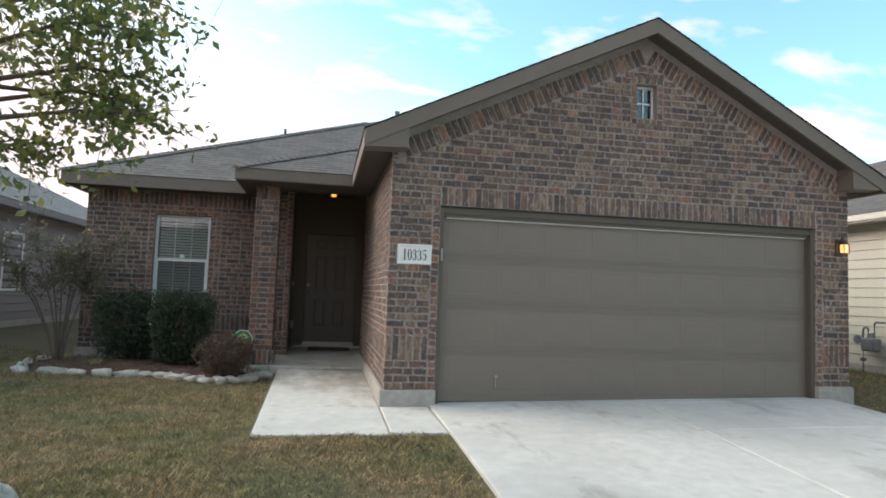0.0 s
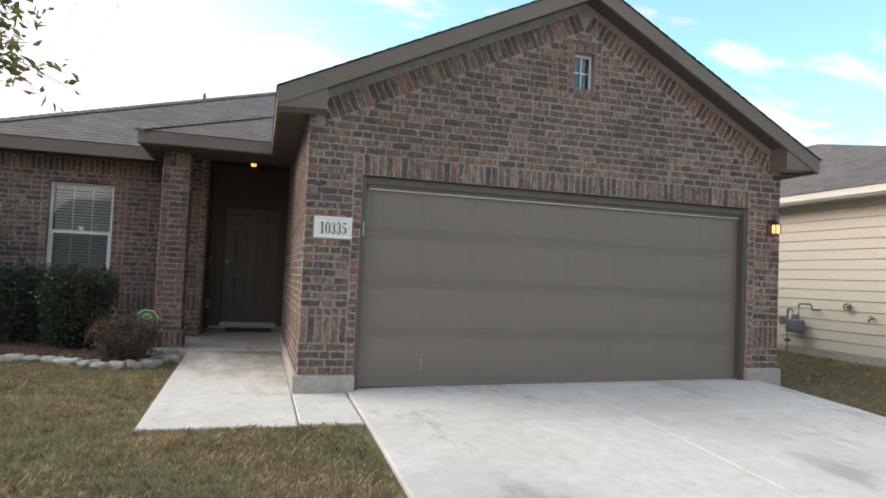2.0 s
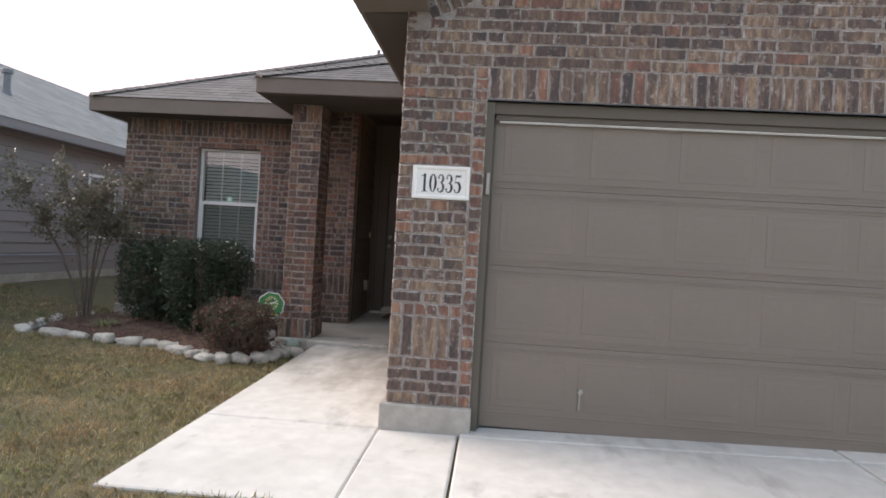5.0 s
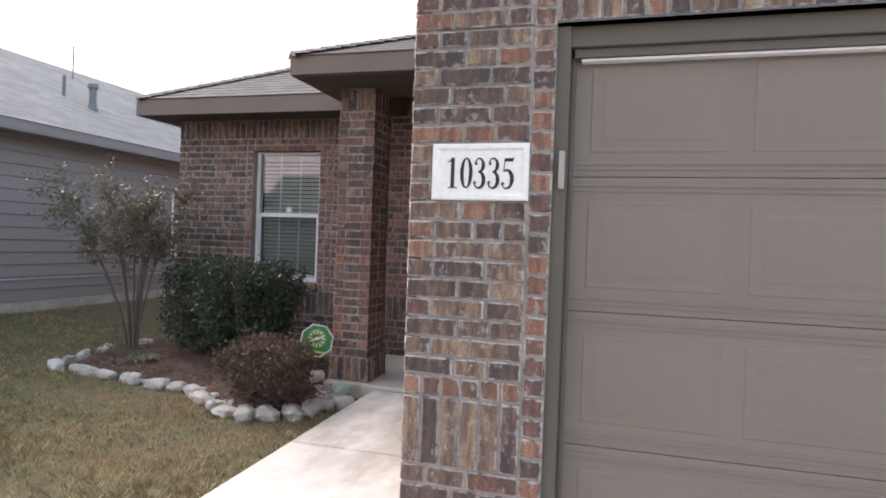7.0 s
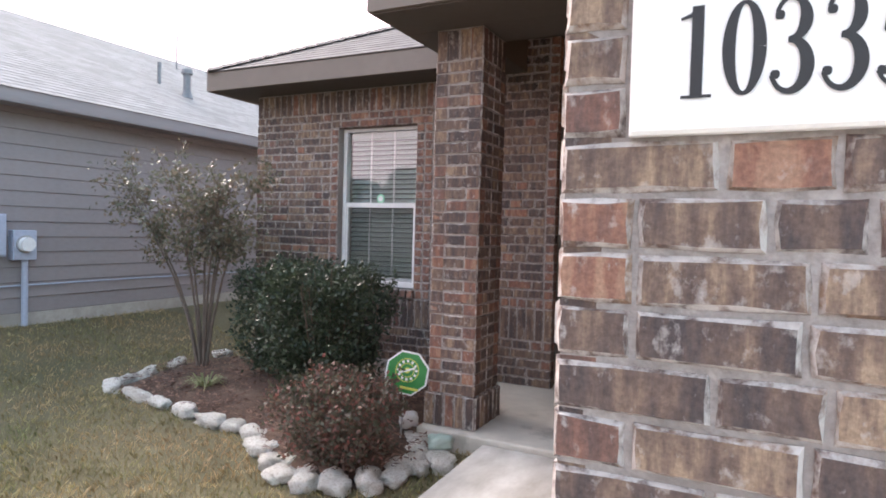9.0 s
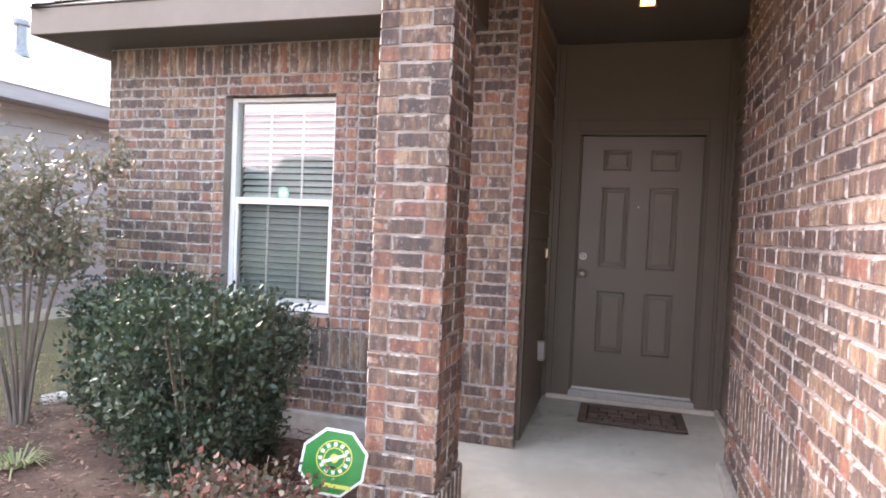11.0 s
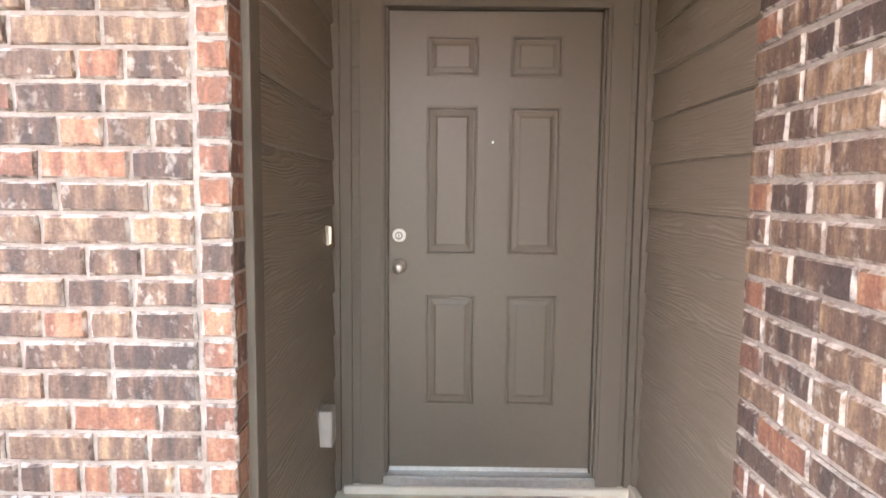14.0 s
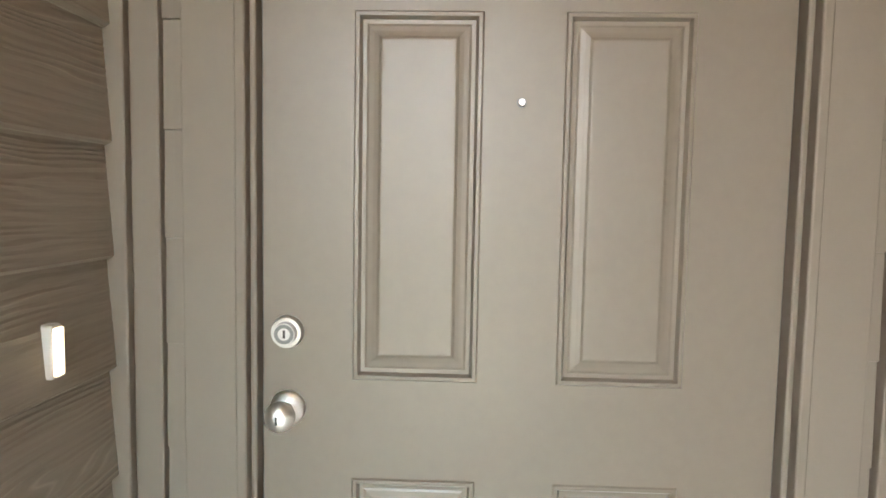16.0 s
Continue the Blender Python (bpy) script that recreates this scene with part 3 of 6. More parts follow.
# ---- garage front ----
bm = bmesh.new()
F = GY + 0.009
box(bm, GX0 + 0.009, OX0 - 0.006, F, F + 0.13, 0.1, OZ)
box(bm, OX1 + 0.006, GX1 - 0.009, F, F + 0.13, 0.1, OZ)
box(bm, GX0 + 0.009, GX1 - 0.009, F, F + 0.13, OZ + 0.004, 2.62)
W0, W1, WZ0, WZ1 = 3.545, 3.805, 3.35, 3.765
for a, b in ((GX0 + 0.009, W0), (W1, GX1 - 0.009)):
    pts = [(a, 2.62), (b, 2.62), (b, rake(b) - 0.1)] + ([(APX, APZ - 0.1)] if a < APX < b else []) + [(a, rake(a) - 0.1)]
    prism(bm, pts, F, F + 0.13)
box(bm, W0, W1, F, F + 0.13, 2.62, WZ0)
prism(bm, [(W0, WZ1), (W1, WZ1), (W1, rake(W1) - 0.1), (APX, APZ - 0.1), (W0, rake(W0) - 0.1)], F, F + 0.13)
wall_garage = obj("wall_garage_front", bm, MORTAR, kind="structure", label="dark mixed brick garage gable wall with pale mortar smears")
RIN_L, RIN_R, INA = SL, SR, 3.995


def gable_spans(z):
    a, b = GX0, GX1
    if z > 2.6:
        a, b = max(a, APX - (INA - z) / RIN_L), min(b, APX + (INA - z) / RIN_R)
    if WZ0 - 0.08 < z < WZ1 + 0.08:
        return [(a, W0 - 0.075), (W1 + 0.075, b)]
    return [(a, b)]


rects = []
for a, b, s0, s1 in ((GX0, 1.148, 1.15, OX0 - 0.002), (6.045, GX1, OX1 + 0.002, 6.043)):
    zf = 0.165 if a < 2 else 0.24
    rects += courses(lambda z: [(a, b)], zf, 0.475) + band(a, b)
    if a < 2:
        rects += courses(lambda z: [(a, b)], 0.826, 1.505) + courses(lambda z: [(a, 0.772)], 1.505, 1.725) + courses(lambda z: [(a, b)], 1.725, 2.378)
    else:
        rects += courses(lambda z: [(a, b)], 0.826, 2.378)
    rects += stack(s0, s1, zf, 2.378)
rects += soldiers(OX0, OX1, 2.166, 2.378, red=0.12)
rects += courses(gable_spans, 2.378, 3.98, red=0.05)
rects += stack(W0 - 0.075, W0, WZ0, WZ1) + stack(W1, W1 + 0.075, WZ0, WZ1) + soldiers(W0 - 0.075, W1 + 0.075, WZ0 - 0.078, WZ0, red=0.7) + soldiers(W0 - 0.075, W1 + 0.075, WZ1, WZ1 + 0.1, red=0.6)
for side, slope, x_end in ((-1, SL, GX0 + 0.1), (1, SR, GX1 - 0.1)):
    a = math.atan(slope)
    n = int(abs(APX - x_end) / math.cos(a) / COURSE)
    for i in range(n):
        s = (i + 0.5) * COURSE
        cx = APX + side * (s * math.cos(a) + 0.045)
        cz = INA + 0.115 / math.cos(a) - (abs(cx - APX)) * slope
        rects.append((cx - 0.033, cx + 0.033, cz - 0.103, cz + 0.103, RNG.random() < 0.2, side * a))
lay(wall_garage, Matrix.Translation((0, GY, 0)), rects, (1.0, 1.2))
bm = bmesh.new()
box(bm, 0.645, 1.245, GY - 0.03, GY + 0.16, -0.15, 0.165, 0.012)
box(bm, 5.95, 6.45, GY - 0.03, GY + 0.16, -0.1, 0.237, 0.012)
box(bm, 0.645, 0.8, GY + 0.16, 11.0, -0.15, 0.164, 0.012)
box(bm, WX0 - 0.03, -1.08, WY - 0.03, WY + 0.12, -0.1, 0.16, 0.012)
obj("foundation", bm, FOUNDATION, kind="structure", label="bare concrete foundation edge below the brick")

# garage side wall along the path
bm = boxed(GX0 + 0.009, GX0 + 0.14, GY + 0.14, 10.985, 0.1, SOFFIT_Z + 0.3)
wall_side = obj("wall_garage_side", bm, MORTAR, kind="structure", label="dark brick garage side wall beside the porch path")
y0, y1 = GY + 0.004, 10.995
rects = courses(lambda z: [(-y1, -y0)], 0.165, 0.475) + band(-y1, -y0) + courses(lambda z: [(-y1, -y0)], 0.826, 2.98, red=0.04)
lay(wall_side, pose(GX0, 0, 0, 0, 0, -90), rects, (-9.6, 1.3))
obj("wall_garage_back", boxed(GX1 - 0.14, GX1 - 0.009, GY + 0.14, 20, 0, 2.75), MORTAR, kind="structure", label="plain brick wall on the far side of the garage")

obj("garage_backing", boxed(GX0 + 0.15, GX1 - 0.15, 6.96, 6.99, -0.05, 2.6), DIM, kind="structure", label="plain dark closure behind the garage door")
obj("attic_backing", boxed(GX0 + 0.3, GX1 - 0.3, 7.2, 7.22, 2.6, 2.9), DIM, kind="structure", label="plain dark closure in the attic")

# ---- front wall with the window ----
NX0, NX1, NZ0, NZ1 = -2.715, -1.862, 0.832, 2.335
bm = bmesh.new()
F = WY + 0.009
box(bm, WX0 + 0.009, NX0 - 0.004, F, F + 0.1, 0.1, SOFFIT_Z + 0.05)
box(bm, NX1 + 0.004, WX1 - 0.005, F, F + 0.1, 0.05, CEIL_Z)
box(bm, NX0 - 0.004, NX1 + 0.004, F, F + 0.1, 0.1, NZ0 - 0.01)
box(bm, NX0 - 0.004, NX1 + 0.004, F, F + 0.1, NZ1 + 0.006, SOFFIT_Z + 0.05)
box(bm, WX0 + 0.009, WX0 + 0.11, F + 0.1, 22, 0.0, SOFFIT_Z + 0.05)
wall_front = obj("wall_front", bm, MORTAR, kind="structure", label="dark brick front wall round the window")


def front_spans(z):
    if NZ0 - 0.02 < z < NZ1 + 0.2:
        return [(WX0, NX0 - 0.09), (NX1 + 0.175, WX1 - 0.086)]
    return [(WX0, WX1 - 0.086)]


rects = courses(lambda z: [(WX0, WX1)], 0.165, 0.475) + courses(lambda z: [(-1.06, WX1)], 0.089, 0.165) + band(WX0, NX0 - 0.02) + soldiers(NX0 - 0.02, NX1 + 0.02, 0.475, 0.745, red=0.2) + band(NX1 + 0.02, WX1)
rects += courses(front_spans, 0.826, 2.48, red=0.06) + soldiers(WX0, -1.0, 2.48, 2.7, red=0.15) + courses(lambda z: [(-1.0, WX1 - 0.086)], 2.48, 2.98) + stack(WX1 - 0.084, WX1, 0.826, 2.98, red=0.85)
rects += stack(NX0 - 0.09, NX0 - 0.002, 0.826, NZ1, red=0.95) + stack(NX1 + 0.002, NX1 + 0.088, 0.826, NZ1, red=0.95) + stack(NX1 + 0.09, NX1 + 0.175, 0.826, NZ1, red=0.85)
rects += row(NX0 - 0.09, NX1 + 0.175, NZ1, 0.073, 0, 0.9) + row(NX0 - 0.09, NX1 + 0.175, NZ1 + 0.073, 0.072, 1, 0.9)
rects = [(a, WX1 - 0.001 if b > WX1 - 0.012 else b, c, d, e, g) for a, b, c, d, e, g in rects if b - a > 0.02]
lay(wall_front, Matrix.Translation((0, WY, 0)), rects, (-1.0, 1.2))
sill = empty("window_sill", label="sloping rowlock brick sill under the window", kind="structure")
for i in range(12):
    w = (NX1 - NX0 + 0.04) / 12
    x = NX0 - 0.02 + (i + 0.5) * w
    ob = new("brick", brick_mesh(0.063, 0.07, i % 3 > 0, i % 3))
    ob.parent = sill
    ob.matrix_basis = pose(x, WY - 0.035, 0.79, -8) @ Matrix.Diagonal((1, 1.35, 1, 1))

# ---- porch column ----
CX0, CX1, CY0, CY1 = -1.026, -0.686, 9.65, 10.06
column = obj("porch_column", boxed(CX0 + 0.006, CX1 - 0.006, CY0 + 0.006, CY1 - 0.006, 0.06, SOFFIT_Z), MORTAR, kind="structure", label="square brick porch column on a soldier-course plinth")


def column_face(a, w, flip):
    """Courses that lap round the corners: a long brick and a header, turned about in every other course."""
    out, n = [], round((2.494 - 0.285) / COURSE)
    h = (2.494 - 0.285) / n
    for i in range(n):
        z = 0.285 + i * h
        cuts = [0, 0.094, w] if w - 0.094 < 0.26 else [0, 0.094, w - 0.205, w]
        if (i + flip) % 2:
            cuts = [w - c for c in reversed(cuts)]
        for k, (c0, c1) in enumerate(zip(cuts, cuts[1:])):
            red = RNG.random() < (0.8 if c1 - c0 < 0.1 else 0.1)
            out.append((a + c0 + (MJ / 2 if k else -0.002), a + c1 + (-MJ / 2 if k < len(cuts) - 2 else 0.002), z + MJ / 2, z + h - MJ / 2, red, 0.0))
    return out + soldiers(a, a + w, 2.494, 2.705, red=0.15)


CW, CD = CX1 - CX0, CY1 - CY0
for m, a, w, k in ((Matrix.Translation((0, CY0, 0)), CX0, CW, 0), (pose(CX1, 0, 0, 0, 0, 90), CY0, CD, 1), (pose(CX0, 0, 0, 0, 0, -90), -CY1, CD, 0), (pose(0, CY1, 0, 0, 0, 180), -CX1, CW, 1)):
    lay(column, m, column_face(a, w, k), (a, 1.3))
plinth = obj("column_plinth", boxed(CX0 - 0.012, CX1 + 0.012, CY0 - 0.012, CY1 + 0.012, 0.03, 0.286), MORTAR, kind="structure", label="soldier-course brick plinth of the porch column")
for m, a, w in ((Matrix.Translation((0, CY0 - 0.022, 0)), CX0, CW), (pose(CX1 + 0.022, 0, 0, 0, 0, 90), CY0, CD), (pose(CX0 - 0.022, 0, 0, 0, 0, -90), -CY1, CD), (pose(0, CY1 + 0.022, 0, 0, 0, 180), -CX1, CW)):
    lay(plinth, m, soldiers(a - 0.016, a + w + 0.016, 0.066, 0.29, red=0.1), (a, 0.2))


# ---- lap siding ----
def lap_boards(parent, m, length, z0, z1, exposure, material, thick=0.018):
    """Boards that overlap, each a piece of its own; the wall's face is n = 0, boards stand out towards -n."""
    bm = bmesh.new()
    h = exposure + 0.02
    prof = [(-thick * 0.75, 0.0), (-thick - 0.006, min(0.006, thick * 0.5)), (-0.004, h), (0.0, h), (0.0, 0.0)]
    a = [bm.verts.new((0, n, z)) for n, z in prof]
    b = [bm.verts.new((length, n, z)) for n, z in prof]
    bm.faces.new(a)
    bm.faces.new(b[::-1])
    for i in range(5):
        bm.faces.new((a[i], b[i], b[(i + 1) % 5], a[(i + 1) % 5]))
    bmesh.ops.recalc_face_normals(bm, faces=bm.faces)
    me = bpy.data.meshes.new("siding_board")
    bm.to_mesh(me)
    bm.free()
    me.materials.append(material)
    z = z0
    while z < z1 - 0.02:
        ob = new("siding_board", me)
        ob.parent = parent
        ob.matrix_basis = m @ Matrix.Translation((0, 0, z))
        z += exposure


# ---- porch recess ----
LX, RX, BY = -0.535, 0.825, 12.2
wall_recess = obj("wall_porch_left", boxed(LX - 0.12, LX - 0.022, 11.02, 12.36, 0.1, CEIL_Z), TAUPE_SHADED, kind="structure", label="taupe lap-sided porch recess wall")
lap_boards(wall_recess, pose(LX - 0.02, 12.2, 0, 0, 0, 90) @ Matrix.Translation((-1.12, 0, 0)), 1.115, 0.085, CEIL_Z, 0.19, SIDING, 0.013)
wall_recess_r = obj("wall_porch_right", boxed(RX + 0.002, RX + 0.1, 11.0, 12.36, 0.1, CEIL_Z), TAUPE_SHADED, kind="structure", label="taupe lap-sided porch recess wall beside the brick")
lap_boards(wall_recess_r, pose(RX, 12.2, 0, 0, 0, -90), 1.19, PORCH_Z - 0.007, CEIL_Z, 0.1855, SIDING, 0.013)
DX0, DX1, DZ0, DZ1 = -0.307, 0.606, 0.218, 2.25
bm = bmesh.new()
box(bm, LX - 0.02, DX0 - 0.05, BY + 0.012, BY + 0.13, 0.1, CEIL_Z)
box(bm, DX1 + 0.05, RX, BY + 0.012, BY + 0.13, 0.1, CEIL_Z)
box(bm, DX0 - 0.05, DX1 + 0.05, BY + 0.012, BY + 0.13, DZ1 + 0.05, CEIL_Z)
wall_door = obj("wall_porch_back", bm, TAUPE_SHADED, kind="structure", label="smooth taupe painted wall round the front door")
lap_boards(wall_door, pose(LX + 0.066, BY + 0.012, 0), 0.046, PORCH_Z + 0.03, DZ1 + 0.1, 0.1855, TAUPE_SHADED, 0.004)
lap_boards(wall_door, pose(DX1 + 0.122, BY + 0.012, 0), 0.026, PORCH_Z + 0.03, DZ1 + 0.1, 0.1855, TAUPE_SHADED, 0.004)
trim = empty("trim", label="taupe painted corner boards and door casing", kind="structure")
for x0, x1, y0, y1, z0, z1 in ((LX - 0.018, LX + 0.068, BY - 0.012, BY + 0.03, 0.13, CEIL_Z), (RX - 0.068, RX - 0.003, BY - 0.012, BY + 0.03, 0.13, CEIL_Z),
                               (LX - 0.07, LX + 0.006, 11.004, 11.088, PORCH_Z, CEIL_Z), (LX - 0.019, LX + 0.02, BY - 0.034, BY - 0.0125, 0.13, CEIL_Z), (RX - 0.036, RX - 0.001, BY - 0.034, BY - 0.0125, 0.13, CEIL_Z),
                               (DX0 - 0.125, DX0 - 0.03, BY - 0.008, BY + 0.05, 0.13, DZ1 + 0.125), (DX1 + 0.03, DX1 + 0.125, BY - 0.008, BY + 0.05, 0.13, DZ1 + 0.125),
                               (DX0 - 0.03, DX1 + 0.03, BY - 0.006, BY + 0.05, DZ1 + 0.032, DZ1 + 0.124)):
    part("trim_board", boxed(x0, x1, y0, y1, z0, z1, bevel=0.003), TAUPE_SHADED, trim)
# stepped jamb between casing and door
for x0, x1, y0, y1 in ((DX0 - 0.034, DX0 - 0.014, BY - 0.012, BY + 0.06), (DX0 - 0.016, DX0 - 0.003, BY + 0.012, BY + 0.07), (DX1 + 0.014, DX1 + 0.034, BY - 0.012, BY + 0.06), (DX1 + 0.003, DX1 + 0.016, BY + 0.012, BY + 0.07)):
    part("jamb", boxed(x0, x1, y0, y1, 0.16, DZ1 + 0.02, bevel=0.004), TAUPE_SHADED, trim)
part("jamb", boxed(DX0 - 0.034, DX1 + 0.034, BY - 0.012, BY + 0.06, DZ1 + 0.006, DZ1 + 0.034, bevel=0.004), TAUPE_SHADED, trim)
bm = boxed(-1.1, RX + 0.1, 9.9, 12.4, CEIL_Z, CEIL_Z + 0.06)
obj("ceiling", bm, SOFFIT_SHADED, kind="structure", label="brown painted porch ceiling")
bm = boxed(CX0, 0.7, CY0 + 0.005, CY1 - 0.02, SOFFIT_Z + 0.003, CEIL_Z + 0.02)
obj("porch_beam", bm, SOFFIT_SHADED, kind="structure", label="brown boxed beam over the porch opening")
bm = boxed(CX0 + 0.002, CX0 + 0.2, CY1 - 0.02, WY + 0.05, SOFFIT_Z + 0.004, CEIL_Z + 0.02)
obj("porch_side_beam", bm, SOFFIT_SHADED, kind="structure", label="brown boxed beam from the column to the wall")
part("baseboard", boxed(RX - 0.05, RX - 0.016, 11.0, 12.19, PORCH_Z - 0.01, PORCH_Z + 0.05, bevel=0.01), PORCH_CONCRETE, trim, "raised concrete edge along the wall")
part("step_edge", boxed(DX0 - 0.2, DX1 + 0.2, BY - 0.035, BY + 0.07, PORCH_Z - 0.01, 0.152, bevel=0.012), PORCH_CONCRETE, trim, "concrete ledge under the threshold")


# ---- roofs ----
def roof_plane(name, parent, m, length, spans, material, step=0.14):
    """Shingle courses on a slope: local x along the eave, local y up the slope."""
    vs, fs, v = [], [], 0.0
    while v < length:
        a, b = spans(v)
        c, d = spans(min(length, v + step))
        t = 0.006
        k = len(vs)
        w = min(length, v + step)
        vs += [(a, v - 0.012, t), (b, v - 0.012, t), (d, w, 0.001), (c, w, 0.001), (a, v - 0.012, -0.004), (b, v - 0.012, -0.004)]
        fs += [(k, k + 1, k + 2, k + 3), (k + 4, k + 5, k + 1, k)]
        v += step
    me = bpy.data.meshes.new(name)
    me.from_pydata(vs, [], fs)
    me.materials.append(material)
    ob = new(name, me)
    ob.parent = parent
    ob.matrix_basis = m
    return ob


def slope_pose(origin, along, up):
    x, y = Vector(along).normalized(), Vector(up).normalized()
    z = x.cross(y)
    m = Matrix((x, y, z)).transposed().to_4x4()
    m.translation = origin
    return m


roof = empty("roof", label="low-pitched brown-grey shingle roof with brown fascia", kind="structure")
GF, GB = 6.5, 14.5
lenL, lenR = math.hypot(APX - EVL[0], APZ - EVL[1]), math.hypot(EVR[0] - APX, APZ - EVR[1])
roof_plane("shingles", roof, slope_pose((EVL[0], GB, EVL[1] + 0.012), (0, -1, 0), (1, 0, SL)), lenL, lambda v: (GB - 9.25 if v < 0.5 else 0, GB - GF + 0.015), SHINGLE)
roof_plane("shingles", roof, slope_pose((EVR[0], GF - 0.015, EVR[1] + 0.012), (0, 1, 0), (-1, 0, SR)), lenR, lambda v: (0, GB - GF), SHINGLE)
MS, ME_Z, MY, MX = 0.5, 2.87, 10.45, -4.0
RUN = 5.6
ls = math.hypot(1, MS)
roof_plane("shingles", roof, slope_pose((MX, MY, ME_Z + 0.01), (1, 0, 0), (0, 1, MS)), RUN * ls, lambda v: (v / ls, 8.5), SHINGLE)
roof_plane("shingles", roof, slope_pose((MX, 24, ME_Z + 0.01), (0, -1, 0), (1, 0, MS)), RUN * ls, lambda v: (0, 24 - MY - v / ls), SHINGLE)
PS = 0.45
lp = math.hypot(1, PS)
roof_plane("shingles", roof, slope_pose((-1.29, 9.2, 2.885), (1, 0, 0), (0, 1, PS)), 4.2 * lp, lambda v: (v / lp, max(v / lp, 3.3)), SHINGLE)
roof_plane("shingles", roof, slope_pose((-1.29, 11.0, 2.885), (0, -1, 0), (1, 0, PS)), 3.2 * lp, lambda v: (-4, 1.8 - v / lp), SHINGLE)


def hip_cap(origin, steps, slope):
    """Lapped cap shingles along the hip where a front slope and a side slope meet."""
    vs, fs = [], []
    along = Vector((1, 1, slope)).normalized()
    wings = [along.cross(Vector((0, -slope, 1))).normalized(), Vector((-slope, 0, 1)).cross(along).normalized()]
    for i in range(steps):
        a = Vector(origin) + along * (0.14 * i)
        b = a + along * 0.2
        k = len(vs)
        for p, lift in ((a, 0.03), (b, 0.016)):
            up = Vector((0, 0, lift))
            vs += [tuple(p + wings[0] * 0.12 + up), tuple(p + up + Vector((0, 0, 0.012))), tuple(p + wings[1] * 0.12 + up)]
        vs += [tuple(Vector(v) - Vector((0, 0, 0.03))) for v in vs[k:k + 3]]
        fs += [(k, k + 1, k + 4, k + 3), (k + 1, k + 2, k + 5, k + 4), (k + 6, k + 7, k + 1, k), (k + 7, k + 8, k + 2, k + 1)]
    me = bpy.data.meshes.new("hip_cap")
    me.from_pydata(vs, [], fs)
    me.materials.append(SHINGLE)
    new("hip_cap", me).parent = roof


hip_cap((-1.29, 9.2, 2.885), 27, PS)
hip_cap((MX, MY, ME_Z + 0.01), 52, MS)
# sheathing below the shingles
bm = bmesh.new()
for x0, x1, yb in ((EVL[0] + 0.01, 0.9, 9.24), (0.9, APX, GB), (APX, EVR[0] - 0.01, GB)):
    z0, z1 = rake(x0) - 0.012, rake(x1) - 0.012
    prism(bm, [(x0, z0 - 0.05), (x1, z1 - 0.05), (x1, z1), (x0, z0)], GF + 0.03, yb)
part("deck", bm, SOFFIT_SHADED, roof)
bm = bmesh.new()
prism(bm, [(MX + 0.02, ME_Z - 0.06), (MX + RUN, ME_Z + RUN * MS - 0.06), (7.0, ME_Z + RUN * MS - 0.06), (7.0, ME_Z - 0.06)], 16.2, 16.25)
part("deck", bm, SOFFIT_SHADED, roof)
# rake fascia: two boards, with the boxed return at the lower ends
FH = 0.165
bm = bmesh.new()
prism(bm, [(EVL[0], EVL[1]), (APX, APZ), (APX, APZ - FH), (EVL[0] + 0.02, EVL[1] - FH + 0.005)], GF - 0.0, GF + 0.035)
part("rake_board", bm, FASCIA, roof)
bm = bmesh.new()
prism(bm, [(APX + 0.001, APZ), (EVR[0], EVR[1]), (EVR[0] - 0.02, EVR[1] - FH + 0.005), (APX + 0.001, APZ - FH)], GF - 0.0, GF + 0.035)
part("rake_board", bm, FASCIA, roof)
for x0, x1, zz in ((EVL[0] + 0.02, 0.825, 0.0), (6.27, EVR[0] - 0.02, -0.06)):
    zt = min(rake(x0), rake(x1)) - 0.1
    bm = bmesh.new()
    prism(bm, [(x0, SOFFIT_Z + zz), (x1, SOFFIT_Z + zz + 0.02), (x1, rake(x1) - 0.06), (x0, rake(x0) - 0.06)], GF + 0.012, GF + 0.262)
    part("eave_return", bm, FASCIA, roof)
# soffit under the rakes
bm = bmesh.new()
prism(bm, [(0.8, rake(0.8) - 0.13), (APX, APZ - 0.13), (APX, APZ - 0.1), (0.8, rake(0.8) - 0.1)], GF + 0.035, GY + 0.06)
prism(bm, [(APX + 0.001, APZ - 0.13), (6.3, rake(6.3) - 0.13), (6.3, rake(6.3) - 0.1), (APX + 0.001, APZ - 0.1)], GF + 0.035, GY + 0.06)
part("rake_soffit", bm, SOFFIT_SHADED, roof)
# level eaves: fascia and soffit
def eave(x0, x1, y0, y1, z0, z1):
    part("fascia", boxed(x0, x1, y0, y1, z0, z1, bevel=0.004), FASCIA, roof)


eave(0.36, 0.385, GF + 0.036, 9.225, SOFFIT_Z, EVL[1] - 0.004)
eave(-1.29, 0.4, 9.2, 9.225, 2.72, 2.885)
eave(-1.29, -1.265, 9.226, 10.47, 2.72, 2.885)
eave(MX, -1.266, MY, MY + 0.025, 2.69, ME_Z)
eave(MX, MX + 0.025, MY + 0.026, 24, 2.69, ME_Z)
eave(EVR[0] - 0.025, EVR[0], GF + 0.036, 20, 2.63, EVR[1] - 0.004)
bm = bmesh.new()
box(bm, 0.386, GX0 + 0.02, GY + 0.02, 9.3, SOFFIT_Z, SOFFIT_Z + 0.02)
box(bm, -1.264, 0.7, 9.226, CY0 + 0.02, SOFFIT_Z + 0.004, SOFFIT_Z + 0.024)
